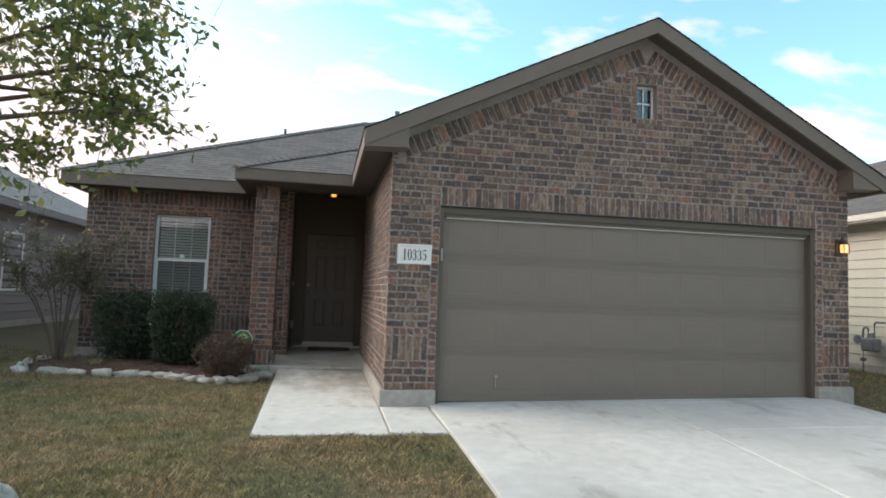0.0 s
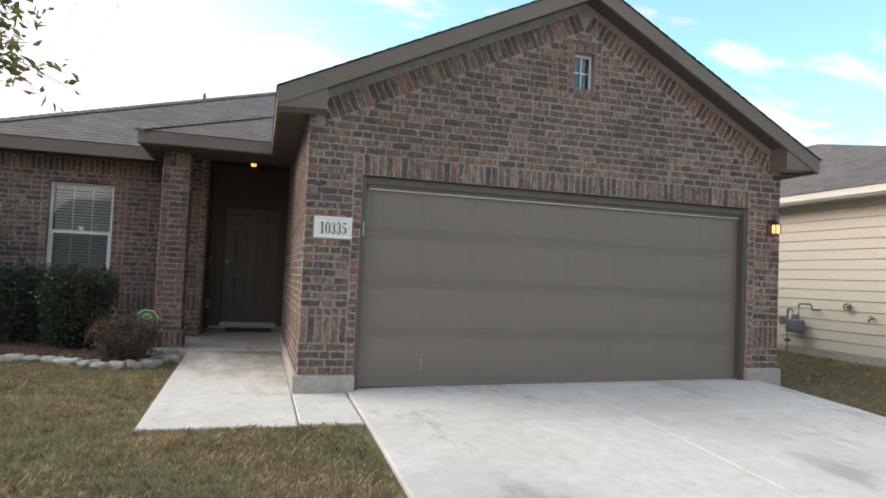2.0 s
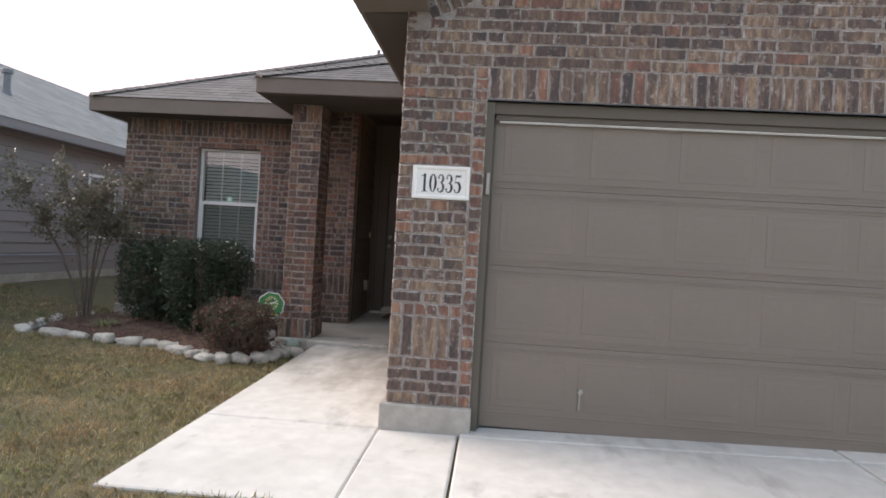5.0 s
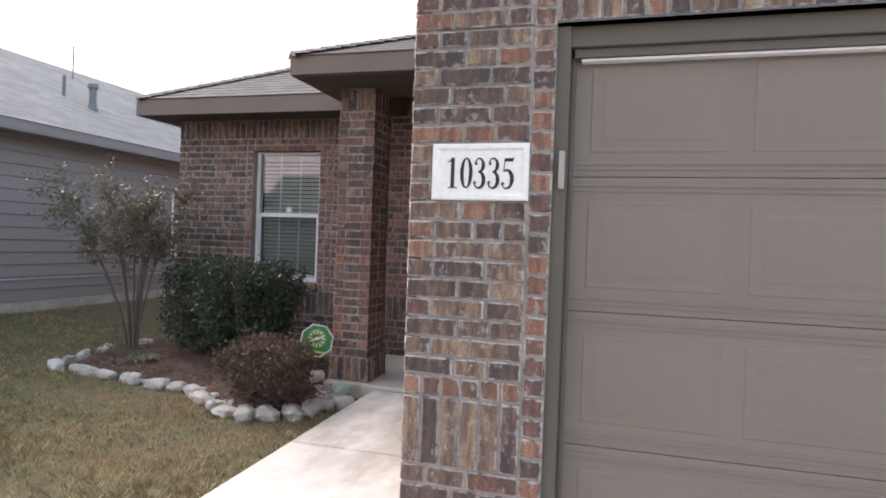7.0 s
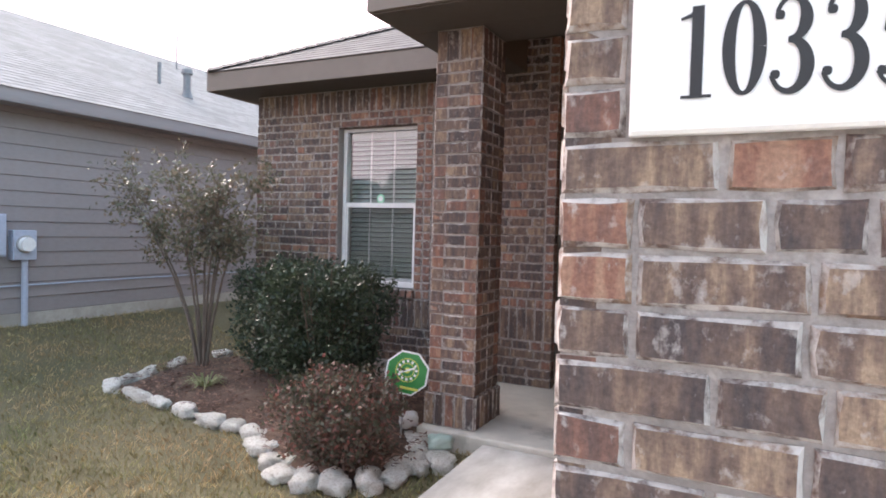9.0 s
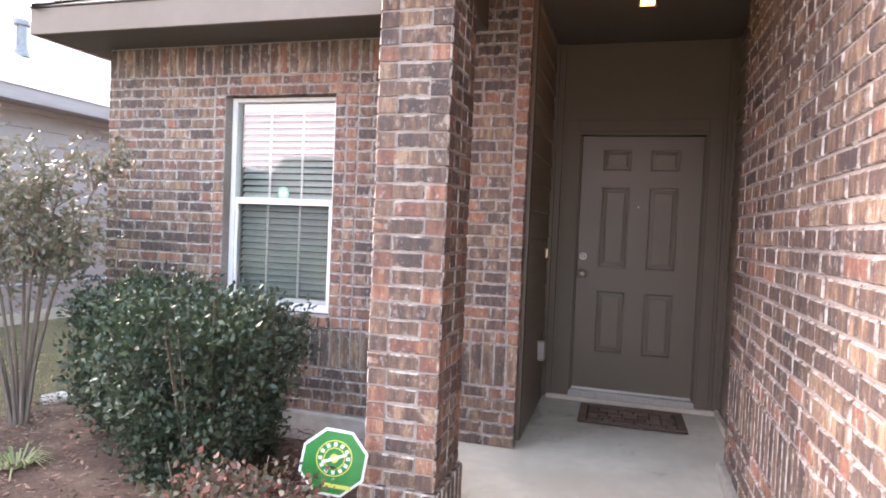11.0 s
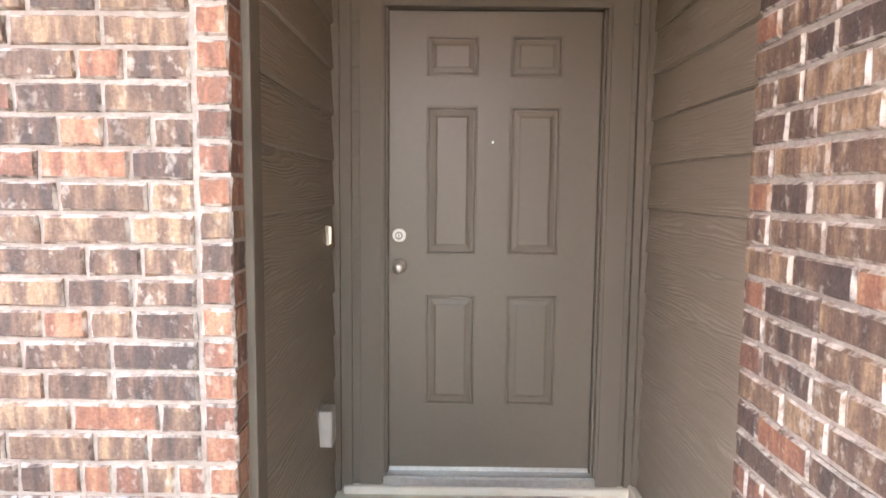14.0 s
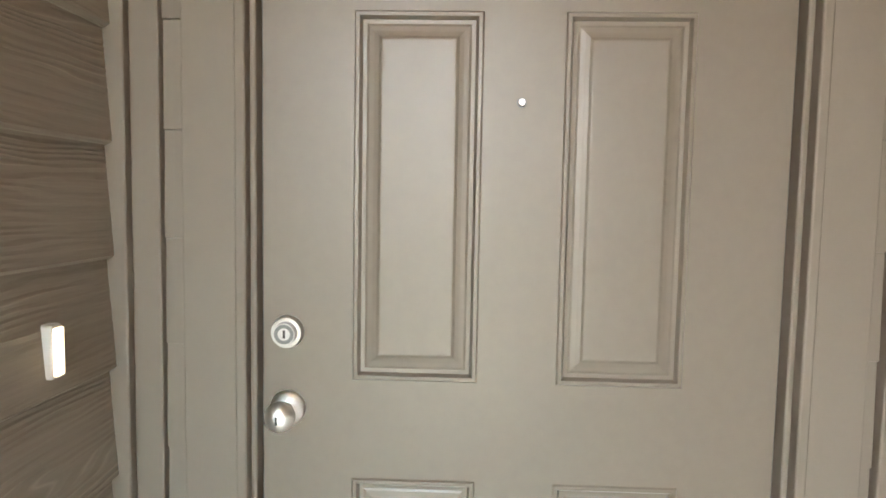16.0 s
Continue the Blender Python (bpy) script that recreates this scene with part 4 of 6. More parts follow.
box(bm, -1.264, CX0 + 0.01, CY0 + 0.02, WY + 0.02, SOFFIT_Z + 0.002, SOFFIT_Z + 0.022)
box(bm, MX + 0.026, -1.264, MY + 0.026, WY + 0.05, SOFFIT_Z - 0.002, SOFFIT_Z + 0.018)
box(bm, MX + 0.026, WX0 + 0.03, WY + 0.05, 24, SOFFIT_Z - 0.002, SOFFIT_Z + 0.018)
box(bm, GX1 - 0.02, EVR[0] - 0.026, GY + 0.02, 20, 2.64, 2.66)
part("soffit", bm, SOFFIT_SHADED, roof)
part("vent_pipe", cyl(bmesh.new(), (1.27, 12.0, 4.45), 0.05, 0.05, 0.5), DARK_GREY, roof, "grey roof vent pipe")
part("vent_pipe", cyl(bmesh.new(), (-0.96, 14.0, 4.5), 0.03, 0.03, 0.35), DARK_GREY, roof, "thin grey roof vent pipe")

# ---- garage door ----
garage_door = empty("garage_door", (0, 0, 0), "closed taupe steel sectional garage door with raised panels", "garage door", kind="structure")
GD_Y, GDX0, GDX1 = 6.875, OX0 + 0.05, OX1 - 0.05
SEC, SZ0 = 0.512, 0.075


def panel_mesh(w, h, loops, material, name="panel"):
    """Nested rectangles: (inset, depth) from the rim to the middle, then a cap. Faces -y."""
    vs, fs = [], []
    for inset, d in loops:
        vs += [(sx * (w / 2 - inset), -d, sz * (h / 2 - inset)) for sx, sz in ((-1, -1), (1, -1), (1, 1), (-1, 1))]
    for i in range(len(loops) - 1):
        for k in range(4):
            fs.append((4 * i + k, 4 * i + (k + 1) % 4, 4 * i + 4 + (k + 1) % 4, 4 * i + 4 + k))
    n = 4 * len(loops) - 4
    fs.append((n, n + 1, n + 2, n + 3))
    me = bpy.data.meshes.new(name)
    me.from_pydata(vs, [], fs)
    me.materials.append(material)
    return me


gp = panel_mesh(0.49, 0.33, [(0, 0.0), (0.005, 0.0022), (0.022, 0.001), (0.04, 0.001), (0.055, 0.0024)], GARAGE_PAINT)
for i in range(4):
    z0, z1 = SZ0 + i * SEC, SZ0 + (i + 1) * SEC
    bm = boxed(GDX0, GDX1, GD_Y, GD_Y + 0.045, z0 + 0.001 - (0.05 if i == 0 else 0), z1 - 0.001, bevel=0.003)
    for zz in (z0 + 0.03, z0 + 0.05, z1 - 0.032, z1 - 0.052):
        box(bm, GDX0 + 0.004, GDX1 - 0.004, GD_Y - 0.004, GD_Y + 0.004, zz - 0.005, zz + 0.005, bevel=0.002)
    sec = part("section", bm, GARAGE_PAINT, garage_door)
    for k in range(8):
        ob = new("panel", gp)
        ob.parent = sec
        pw = (GDX1 - GDX0 - 0.06) / 8
        ob.matrix_basis = Matrix.Translation((GDX0 + 0.03 + (k + 0.5) * pw, GD_Y - 0.0005, (z0 + z1) / 2))
bm = bmesh.new()
box(bm, GDX0, GDX1, GD_Y + 0.004, GD_Y + 0.03, -0.03, SZ0 - 0.048)
part("bottom_seal", bm, BLACK, garage_door, "black rubber seal along the bottom")
bm = boxed(1.94, 1.95, GD_Y - 0.014, GD_Y, 0.18, 0.3, bevel=0.003)
cyl(bm, (1.945, GD_Y - 0.02, 0.305), 0.016, 0.016, 0.03, "Y")
part("slide_latch", bm, ALU, garage_door, "small bright slide latch")
jambs = empty("garage_door_trim", label="taupe painted garage door casing with pale weather strip", kind="structure")
for x0, x1 in ((OX0 + 0.001, OX0 + 0.044), (OX1 - 0.044, OX1 - 0.001)):
    part("jamb", boxed(x0 - (0.012 if x0 < 2 else 0), x1 + (0.012 if x0 > 2 else 0), GY + 0.032, GY + 0.16, 0.0, OZ, bevel=0.004), TAUPE_SHADED, jambs)
for x0, x1 in ((OX0 + 0.044, OX0 + 0.06), (OX1 - 0.06, OX1 - 0.044)):
    part("stop", boxed(x0, x1, GY + 0.098, GY + 0.14, 0.0, 2.06, bevel=0.004), TAUPE_SHADED, jambs)
part("header_board", boxed(OX0 + 0.001, OX1 - 0.001, GY + 0.05, GY + 0.16, 2.085, OZ + 0.003, bevel=0.004), TAUPE_SHADED, jambs)
part("header_board", boxed(OX0 + 0.055, OX1 - 0.055, GY + 0.07, GY + 0.15, 2.05, 2.084, bevel=0.003), TAUPE_SHADED, jambs)
part("weather_strip", boxed(OX0 + 0.08, OX1 - 0.08, GY + 0.082, GY + 0.124, 2.039, 2.049, bevel=0.002), WHITE, jambs, "pale vinyl weather strip")
part("lintel", boxed(OX0 - 0.05, OX1 + 0.05, GY + 0.006, GY + 0.1, OZ + 0.004, OZ + 0.012), DARK_GREY, jambs, "dark steel lintel edge")
bm = boxed(OX0 + 0.016, OX0 + 0.038, GY + 0.008, GY + 0.034, 1.555, 1.695, bevel=0.005)
tagged(obj("keypad_cover", bm, KEYPAD_GREY, label="narrow grey plastic keypad cover on the garage casing", category="keypad"))

# ---- number plaque ----
plaque = empty("house_number_plaque", (0.963, GY, 1.614), "white cast stone plaque with black house number on brick", "house number")
w, h = 0.372, 0.214
me = panel_mesh(w, h, [(0, -0.03), (0, 0.01), (0.005, 0.015), (0.018, 0.015), (0.026, 0.004), (0.03, 0.004)], PLAQUE, "plate")
ob = new("plate", me)
ob.parent = plaque


def ribbon(bm, pts, widths, y):
    """A flat stroke of changing width in the plaque's plane."""
    rows_ = []
    for i, (p, wd) in enumerate(zip(pts, widths)):
        a, b = pts[max(i - 1, 0)], pts[min(i + 1, len(pts) - 1)]
        d = Vector((b[0] - a[0], b[1] - a[1])).normalized()
        rows_.append([bm.verts.new((p[0] - d.y * wd / 2, y, p[1] + d.x * wd / 2)), bm.verts.new((p[0] + d.y * wd / 2, y, p[1] - d.x * wd / 2))])
    for a, b in zip(rows_, rows_[1:]):
        bm.faces.new((a[0], a[1], b[1], b[0]))


def arc(cx, cz, rx, rz, a0, a1, n=18):
    return [(cx + rx * math.cos(radians(a0 + (a1 - a0) * i / n)), cz + rz * math.sin(radians(a0 + (a1 - a0) * i / n))) for i in range(n + 1)]


def numeral(ch):
    """Old-style numeral with serifs and thick and thin strokes, one unit high."""
    bm = bmesh.new()
    if ch == "1":
        ribbon(bm, [(0.26, 0.02), (0.26, 1.0)], [0.14, 0.14], 0)
        ribbon(bm, [(0.08, 0.015), (0.44, 0.015)], [0.035, 0.035], -0.0004)
        ribbon(bm, [(0.28, 0.98), (0.18, 0.9), (0.06, 0.87)], [0.06, 0.05, 0.03], -0.0004)
    elif ch == "0":
        pts = arc(0.26, 0.5, 0.17, 0.48, 0, 360, 48)
        ribbon(bm, pts, [0.045 + 0.1 * abs(math.cos(radians(360 * i / 48))) ** 1.5 for i in range(49)], 0)
    elif ch == "3":
        ribbon(bm, arc(0.22, 0.76, 0.155, 0.215, 160, -95, 24), [0.05 + 0.085 * math.exp(-((i - 16) / 5.5) ** 2) for i in range(25)], 0)
        ribbon(bm, arc(0.21, 0.275, 0.19, 0.265, 95, -160, 24), [0.05 + 0.095 * math.exp(-((i - 9) / 6.5) ** 2) for i in range(25)], -0.0004)
        for cx, cz in ((0.1, 0.8), (0.07, 0.19)):
            ribbon(bm, [(cx - 0.05, cz), (cx - 0.03, cz), (cx + 0.03, cz), (cx + 0.05, cz)], [0.04, 0.09, 0.09, 0.04], -0.0008)
    else:
        ribbon(bm, [(0.12, 0.925), (0.4, 0.925), (0.46, 1.0)], [0.11, 0.11, 0.02], 0)
        ribbon(bm, [(0.125, 0.97), (0.085, 0.53)], [0.035, 0.035], -0.0004)
        ribbon(bm, arc(0.2, 0.3, 0.2, 0.295, 125, -150, 26), [0.04 + 0.11 * math.exp(-((i - 11) / 6.5) ** 2) for i in range(27)], -0.0008)
        ribbon(bm, [(0.02, 0.16), (0.04, 0.16), (0.1, 0.15), (0.12, 0.15)], [0.04, 0.09, 0.09, 0.04], -0.0012)
    return bm


for k, ch in enumerate("10335"):
    bm = numeral(ch)
    bmesh.ops.transform(bm, matrix=Matrix.Translation((-0.132 + 0.054 * k, -0.0065, -0.062)) @ Matrix.Diagonal((0.102, 1.0, 0.116, 1)), verts=bm.verts)
    part("numeral", bm, BLACK, plaque, "black painted numeral " + ch)


# ---- wall lantern and porch lamp ----
def lantern(name, place, label, hanging):
    """A small box lantern: back plate or canopy, cage of four bars, amber glass, cap."""
    t = empty(name, place, label, "lamp")
    s, hgt = (0.045, 0.11) if hanging else (0.036, 0.1)
    part("glass", boxed(-s + 0.006, s - 0.006, -s + 0.006, s - 0.006, -hgt / 2, hgt / 2, bevel=0.004), LAMP_GLOW, t, "lit amber glass").visible_shadow = False
    for sx in (-1, 1):
        for sy in (-1, 1):
            part("bar", boxed(sx * s - 0.004, sx * s + 0.004, sy * s - 0.004, sy * s + 0.004, -hgt / 2 - 0.006, hgt / 2 + 0.004), BLACK, t)
    bm = bmesh.new()
    cyl(bm, (0, 0, hgt / 2 + 0.025), s * 1.5, 0.015, 0.05, segs=4)
    bmesh.ops.rotate(bm, verts=bm.verts, cent=(0, 0, 0), matrix=Matrix.Rotation(radians(45), 3, "Z"))
    part("cap", bm, BLACK, t)
    if hanging:
        part("stem", cyl(bmesh.new(), (0, 0, hgt / 2 + 0.045), 0.012, 0.012, 0.05), BLACK, t)
        part("canopy", cyl(bmesh.new(), (0, 0, hgt / 2 + 0.066), 0.06, 0.05, 0.016), BLACK, t)
    else:
        part("back_plate", boxed(-0.05, 0.05, 0.075, 0.092, -0.09, 0.11, bevel=0.005), BLACK, t)
        bm = tube(bmesh.new(), [(0, 0.08, 0.06), (0, 0.05, 0.12), (0, 0.02, 0.13), (0, 0.0, 0.1)], [0.008] * 4)
        part("arm", bm, BLACK, t)
    return t


lantern("porch_lantern", (0.12, 10.8, CEIL_Z - 0.14), "small black porch lantern with lit amber glass", True)
lantern("wall_lantern", (6.27, GY - 0.09, 1.93), "small black wall lantern with lit amber glass on brick", False)

# ---- gable window ----
gw = empty("window_2", (0, 0, 0), "tiny white gable window with four panes", kind="structure")
yw = GY + 0.1
for x0, x1, z0, z1 in ((W0, W0 + 0.025, WZ0, WZ1), (W1 - 0.025, W1, WZ0, WZ1), (W0 + 0.025, W1 - 0.025, WZ0, WZ0 + 0.03), (W0 + 0.025, W1 - 0.025, WZ1 - 0.03, WZ1)):
    part("window_frame", boxed(x0, x1, yw, yw + 0.035, z0, z1, bevel=0.003), WHITE, gw)
mx, mz = (W0 + W1) / 2, (WZ0 + WZ1) / 2
part("muntin", boxed(mx - 0.008, mx + 0.008, yw + 0.004, yw + 0.02, WZ0 + 0.03, WZ1 - 0.03), WHITE, gw)
part("muntin", boxed(W0 + 0.025, W1 - 0.025, yw + 0.005, yw + 0.019, mz - 0.008, mz + 0.008), WHITE, gw)
part("pane", boxed(W0 + 0.02, W1 - 0.02, yw + 0.021, yw + 0.025, WZ0 + 0.02, WZ1 - 0.02), GLASS, gw)
part("window_backing", boxed(W0, W1, yw + 0.06, yw + 0.07, WZ0, WZ1), DIM, gw)

# ---- front window with blind ----
win = empty("window_1", (0, 0, 0), "white vinyl single-hung window with closed pale blinds", kind="structure")
yw = WY + 0.082
f = 0.04
zm = 1.60
for x0, x1, z0, z1 in ((NX0, NX0 + f, NZ0, NZ1), (NX1 - f, NX1, NZ0, NZ1), (NX0 + f, NX1 - f, NZ0, NZ0 + 0.05), (NX0 + f, NX1 - f, NZ1 - 0.03, NZ1)):
    part("window_frame", boxed(x0, x1, yw, yw + 0.07, z0, z1, bevel=0.004), WHITE, win)
part("meeting_rail", boxed(NX0 + f, NX1 - f, yw + 0.008, yw + 0.05, zm - 0.022, zm + 0.024, bevel=0.004), WHITE, win)
for x0, x1 in ((NX0 + f, NX0 + f + 0.025), (NX1 - f - 0.025, NX1 - f)):
    part("sash_stile", boxed(x0, x1, yw + 0.012, yw + 0.045, NZ0 + 0.05, zm - 0.022, bevel=0.003), WHITE, win)
part("sash_rail", boxed(NX0 + f + 0.025, NX1 - f - 0.025, yw + 0.012, yw + 0.045, NZ0 + 0.05, NZ0 + 0.085, bevel=0.003), WHITE, win)
for z0, z1, yy in ((zm + 0.024, NZ1 - 0.035, yw + 0.036), (NZ0 + 0.085, zm - 0.022, yw + 0.024)):
    part("pane", boxed(NX0 + f, NX1 - f, yy, yy + 0.004, z0, z1), GLASS, win).visible_shadow = False
    for k in (1, 2):
        xx = NX0 + f + (NX1 - NX0 - 2 * f) * k / 3
        part("muntin", boxed(xx - 0.008, xx + 0.008, yy + 0.008, yy + 0.014, z0, z1), WHITE, win)
part("room_backing", boxed(NX0 - 0.3, NX1 + 0.3, yw + 0.6, yw + 0.62, NZ0 - 0.3, NZ1 + 0.2), DIM, win)
blind = empty("window_blind", (0, 0, 0), "pale green-grey slatted blind behind the window glass", "blind")
bm = bmesh.new()
a = [(-0.024, 0.0), (-0.012, 0.0035), (0.0, 0.0045), (0.012, 0.0035), (0.024, 0.0)]
x0, x1 = NX0 + f + 0.01, NX1 - f - 0.01
top = [[bm.verts.new((x, y, z)) for y, z in a] for x in (x0, x1)]
low = [[bm.verts.new((x, y, z - 0.003)) for y, z in a] for x in (x0, x1)]
for i in range(4):
    bm.faces.new((top[0][i], top[1][i], top[1][i + 1], top[0][i + 1]))
    bm.faces.new((low[0][i], low[0][i + 1], low[1][i + 1], low[1][i]))
slat_me = bpy.data.meshes.new("slat")
bm.to_mesh(slat_me)
bm.free()
slat_me.materials.append(BLIND)
for i in range(31):
    ob = new("slat", slat_me)
    ob.parent = blind
    ob.matrix_basis = pose(0, yw + 0.1, NZ0 + 0.07 + i * 0.0465, 52 if i < 17 else 48)
part("head_rail", boxed(x0, x1, yw + 0.075, yw + 0.125, NZ1 - 0.085, NZ1 - 0.03, bevel=0.004), BLIND, blind)
screen_mat = surface("insect_screen_mesh", (0.03, 0.035, 0.035), (0.045, 0.05, 0.05), 200, 0.8, 0)
screen_mat.node_tree.nodes["Principled BSDF"].inputs["Alpha"].default_value = 0.14
part("insect_screen", boxed(NX0 + f + 0.02, NX1 - f - 0.02, yw + 0.007, yw + 0.009, NZ0 + 0.055, zm - 0.022), screen_mat, win, "dark insect screen over the lower sash")
sticker = empty("window_sticker", (-2.295, yw + 0.03, 1.665), "small round mint alarm sticker on the window glass", "sticker")
part("disc", cyl(bmesh.new(), (0, 0, 0), 0.045, 0.045, 0.003, "Y", 8), MINT_INK, sticker)
part("emblem", cyl(bmesh.new(), (0, -0.002, 0), 0.026, 0.026, 0.003, "Y", 20), WHITE, sticker)

# ---- front door ----
def ring_disc(x, y, z, r0, r1, segs=28):
    bm = bmesh.new()
    cs = [(math.cos(k * math.tau / segs), math.sin(k * math.tau / segs)) for k in range(segs)]
    a = [bm.verts.new((x + r0 * c, y, z + r0 * s)) for c, s in cs]
    b = [bm.verts.new((x + r1 * c, y, z + r1 * s)) for c, s in cs]
    for k in range(segs):
        bm.faces.new((a[k], a[(k + 1) % segs], b[(k + 1) % segs], b[k]))
    return bm


door = empty("door_1", (DX0, BY + 0.04, DZ0), "closed taupe six-panel front door with satin nickel hardware", kind="structure")
DW, DH = DX1 - DX0, DZ1 - DZ0
xc = [0.0, 0.161, 0.385, 0.525, 0.748, DW]
zc = [0.0, 0.294, 0.798, 0.98, 1.63, 1.757, 1.93, DH]
bm = bmesh.new()
for i in range(5):
    for j in range(7):
        if i in (1, 3) and j in (1, 3, 5):
            continue
        bm.faces.new([bm.verts.new(p) for p in ((xc[i], 0, zc[j]), (xc[i + 1], 0, zc[j]), (xc[i + 1], 0, zc[j + 1]), (xc[i], 0, zc[j + 1]))])
bmesh.ops.remove_doubles(bm, verts=bm.verts, dist=0.0005)
box(bm, 0, DW, 0.016, 0.044, 0, DH)
for x in (0, DW):
    bm.faces.new([bm.verts.new(p) for p in ((x, 0, 0), (x, 0.016, 0), (x, 0.016, DH), (x, 0, DH))])
for z in (0, DH):
    bm.faces.new([bm.verts.new(p) for p in ((0, 0, z), (DW, 0, z), (DW, 0.016, z), (0, 0.016, z))])
leaf = part("leaf", bm, DOOR_PAINT_SHADED, door)
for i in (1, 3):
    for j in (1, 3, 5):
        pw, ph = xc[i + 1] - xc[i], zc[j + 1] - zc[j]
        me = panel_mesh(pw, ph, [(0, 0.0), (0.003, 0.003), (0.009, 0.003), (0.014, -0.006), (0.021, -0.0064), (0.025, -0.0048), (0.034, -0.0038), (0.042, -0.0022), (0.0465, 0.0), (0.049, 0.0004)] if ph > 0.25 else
                        [(0, 0.0), (0.003, 0.003), (0.009, 0.003), (0.014, -0.006), (0.021, -0.0064), (0.024, -0.0048), (0.031, -0.0038), (0.037, -0.0022), (0.0405, 0.0), (0.043, 0.0004)], DOOR_PAINT_SHADED)
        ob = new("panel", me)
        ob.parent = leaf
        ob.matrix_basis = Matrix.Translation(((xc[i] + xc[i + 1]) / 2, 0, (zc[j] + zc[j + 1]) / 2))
kx = 0.044
knob = bmesh.new()
cyl(knob, (kx, -0.004, 0.925), 0.033, 0.03, 0.01, "Y", 28)
cyl(knob, (kx, -0.02, 0.925), 0.012, 0.012, 0.03, "Y", 16)
bmesh.ops.create_uvsphere(knob, u_segments=24, v_segments=14, radius=0.027, matrix=Matrix.Translation((kx, -0.05, 0.925)) @ Matrix.Diagonal((1, 0.8, 1, 1)))
kn = part("door_handle", knob, BRIGHTENED_STEEL, door, "satin nickel round knob", smooth=True)
part("keyhole", boxed(kx - 0.002, kx + 0.002, -0.074, -0.069, 0.918, 0.932), BLACK, kn)
bm = bmesh.new()
cyl(bm, (kx, -0.006, 1.065), 0.03, 0.027, 0.014, "Y", 28)
cyl(bm, (kx, -0.018, 1.065), 0.021, 0.019, 0.014, "Y", 28)
part("bolt_ring", ring_disc(kx, -0.0262, 1.065, 0.011, 0.0175), DARK_GREY, door)
db = part("deadbolt", bm, STEEL, door, "satin nickel deadbolt", smooth=False)
part("keyhole", boxed(kx - 0.002, kx + 0.002, -0.0265, -0.024, 1.058, 1.072), BLACK, db)
bm = cyl(bmesh.new(), (0.452, -0.003, 1.476), 0.0055, 0.005, 0.008, "Y", 18)
part("peephole", bm, BRIGHTENED_STEEL, door, "small bright peephole")
part("peephole_ring", ring_disc(0.452, -0.0005, 1.476, 0.0052, 0.0085), DARK_GREY, door)
part("weather_strip", boxed(-0.004, 0.0, 0.004, 0.012, 0.0, DH), BLACK, door)
part("weather_strip", boxed(DW, DW + 0.004, 0.004, 0.012, 0.0, DH), BLACK, door)
bm = bmesh.new()
prism(bm, [(DX0 - 0.02, 0.15), (DX1 + 0.02, 0.15), (DX1 + 0.02, 0.2), (DX0 - 0.02, 0.2)], BY - 0.03, BY + 0.09)
bmesh.ops.bevel(bm, geom=list(bm.edges), offset=0.008, segments=2, affect="EDGES")
th = obj("threshold", bm, ALU, kind="structure", label="mill aluminium door threshold")
part("sweep", boxed(DX0, DX1, BY + 0.038, BY + 0.07, 0.2, 0.218), ALU, th)
obj("hall_backing", boxed(LX, RX, 12.42, 12.44, 0.0, CEIL_Z), DIM, kind="structure", label="plain dark wall behind the door")

# bell and outlet on the recess wall
bell = empty("doorbell", (LX - 0.003, 12.0, 1.297), "small lit doorbell button on taupe siding", "doorbell")
part("plate", boxed(-0.012, 0.01, -0.012, 0.012, -0.04, 0.04, bevel=0.004), KEYPAD_GREY, bell)
part("button", boxed(0.009, 0.015, -0.0095, 0.0095, -0.035, 0.035, bevel=0.002), BUTTON_GLOW, bell, "lit button")
outlet = empty("outdoor_outlet", (LX - 0.022, 11.86, 0.555), "grey weatherproof outlet cover on taupe siding", "outlet")
part("box", boxed(-0.012, 0.016, -0.05, 0.05, -0.085, 0.08, bevel=0.005), KEYPAD_GREY, outlet)
part("lid", boxed(0.016, 0.068, -0.046, 0.046, -0.075, 0.072, bevel=0.008), KEYPAD_GREY, outlet)

# doormat
mat_ob = empty("doormat", (0.165, 11.84, PORCH_Z), "brown rubber doormat with paved block pattern", "doormat")
mat_ob.rotation_euler = (0, 0, radians(1.0))
part("base", boxed(-0.375, 0.375, -0.245, 0.245, 0.0, 0.008, bevel=0.003), MAT_RUBBER, mat_ob)
bm = bmesh.new()
for x0, x1, y0, y1 in ((-0.375, 0.375, -0.245, -0.2), (-0.375, 0.375, 0.2, 0.245), (-0.375, -0.32, -0.2, 0.2), (0.32, 0.375, -0.2, 0.2)):
    box(bm, x0, x1, y0, y1, 0.007, 0.014, bevel=0.003)
part("border", bm, MAT_BLOCK, mat_ob)
rng = random.Random(4)
y = -0.19
while y < 0.185:
    hh = rng.choice((0.075, 0.09, 0.11))
    hh = min(hh, 0.19 - y)
    x = -0.31
    while x < 0.3:
        ww = min(rng.choice((0.08, 0.11, 0.14)), 0.31 - x)
        if ww > 0.02 and hh > 0.02:
            part("block", boxed(x + 0.006, x + ww - 0.006, y + 0.006, y + hh - 0.006, 0.006, 0.013, bevel=0.004), MAT_BLOCK, mat_ob)
        x += ww
    y += hh


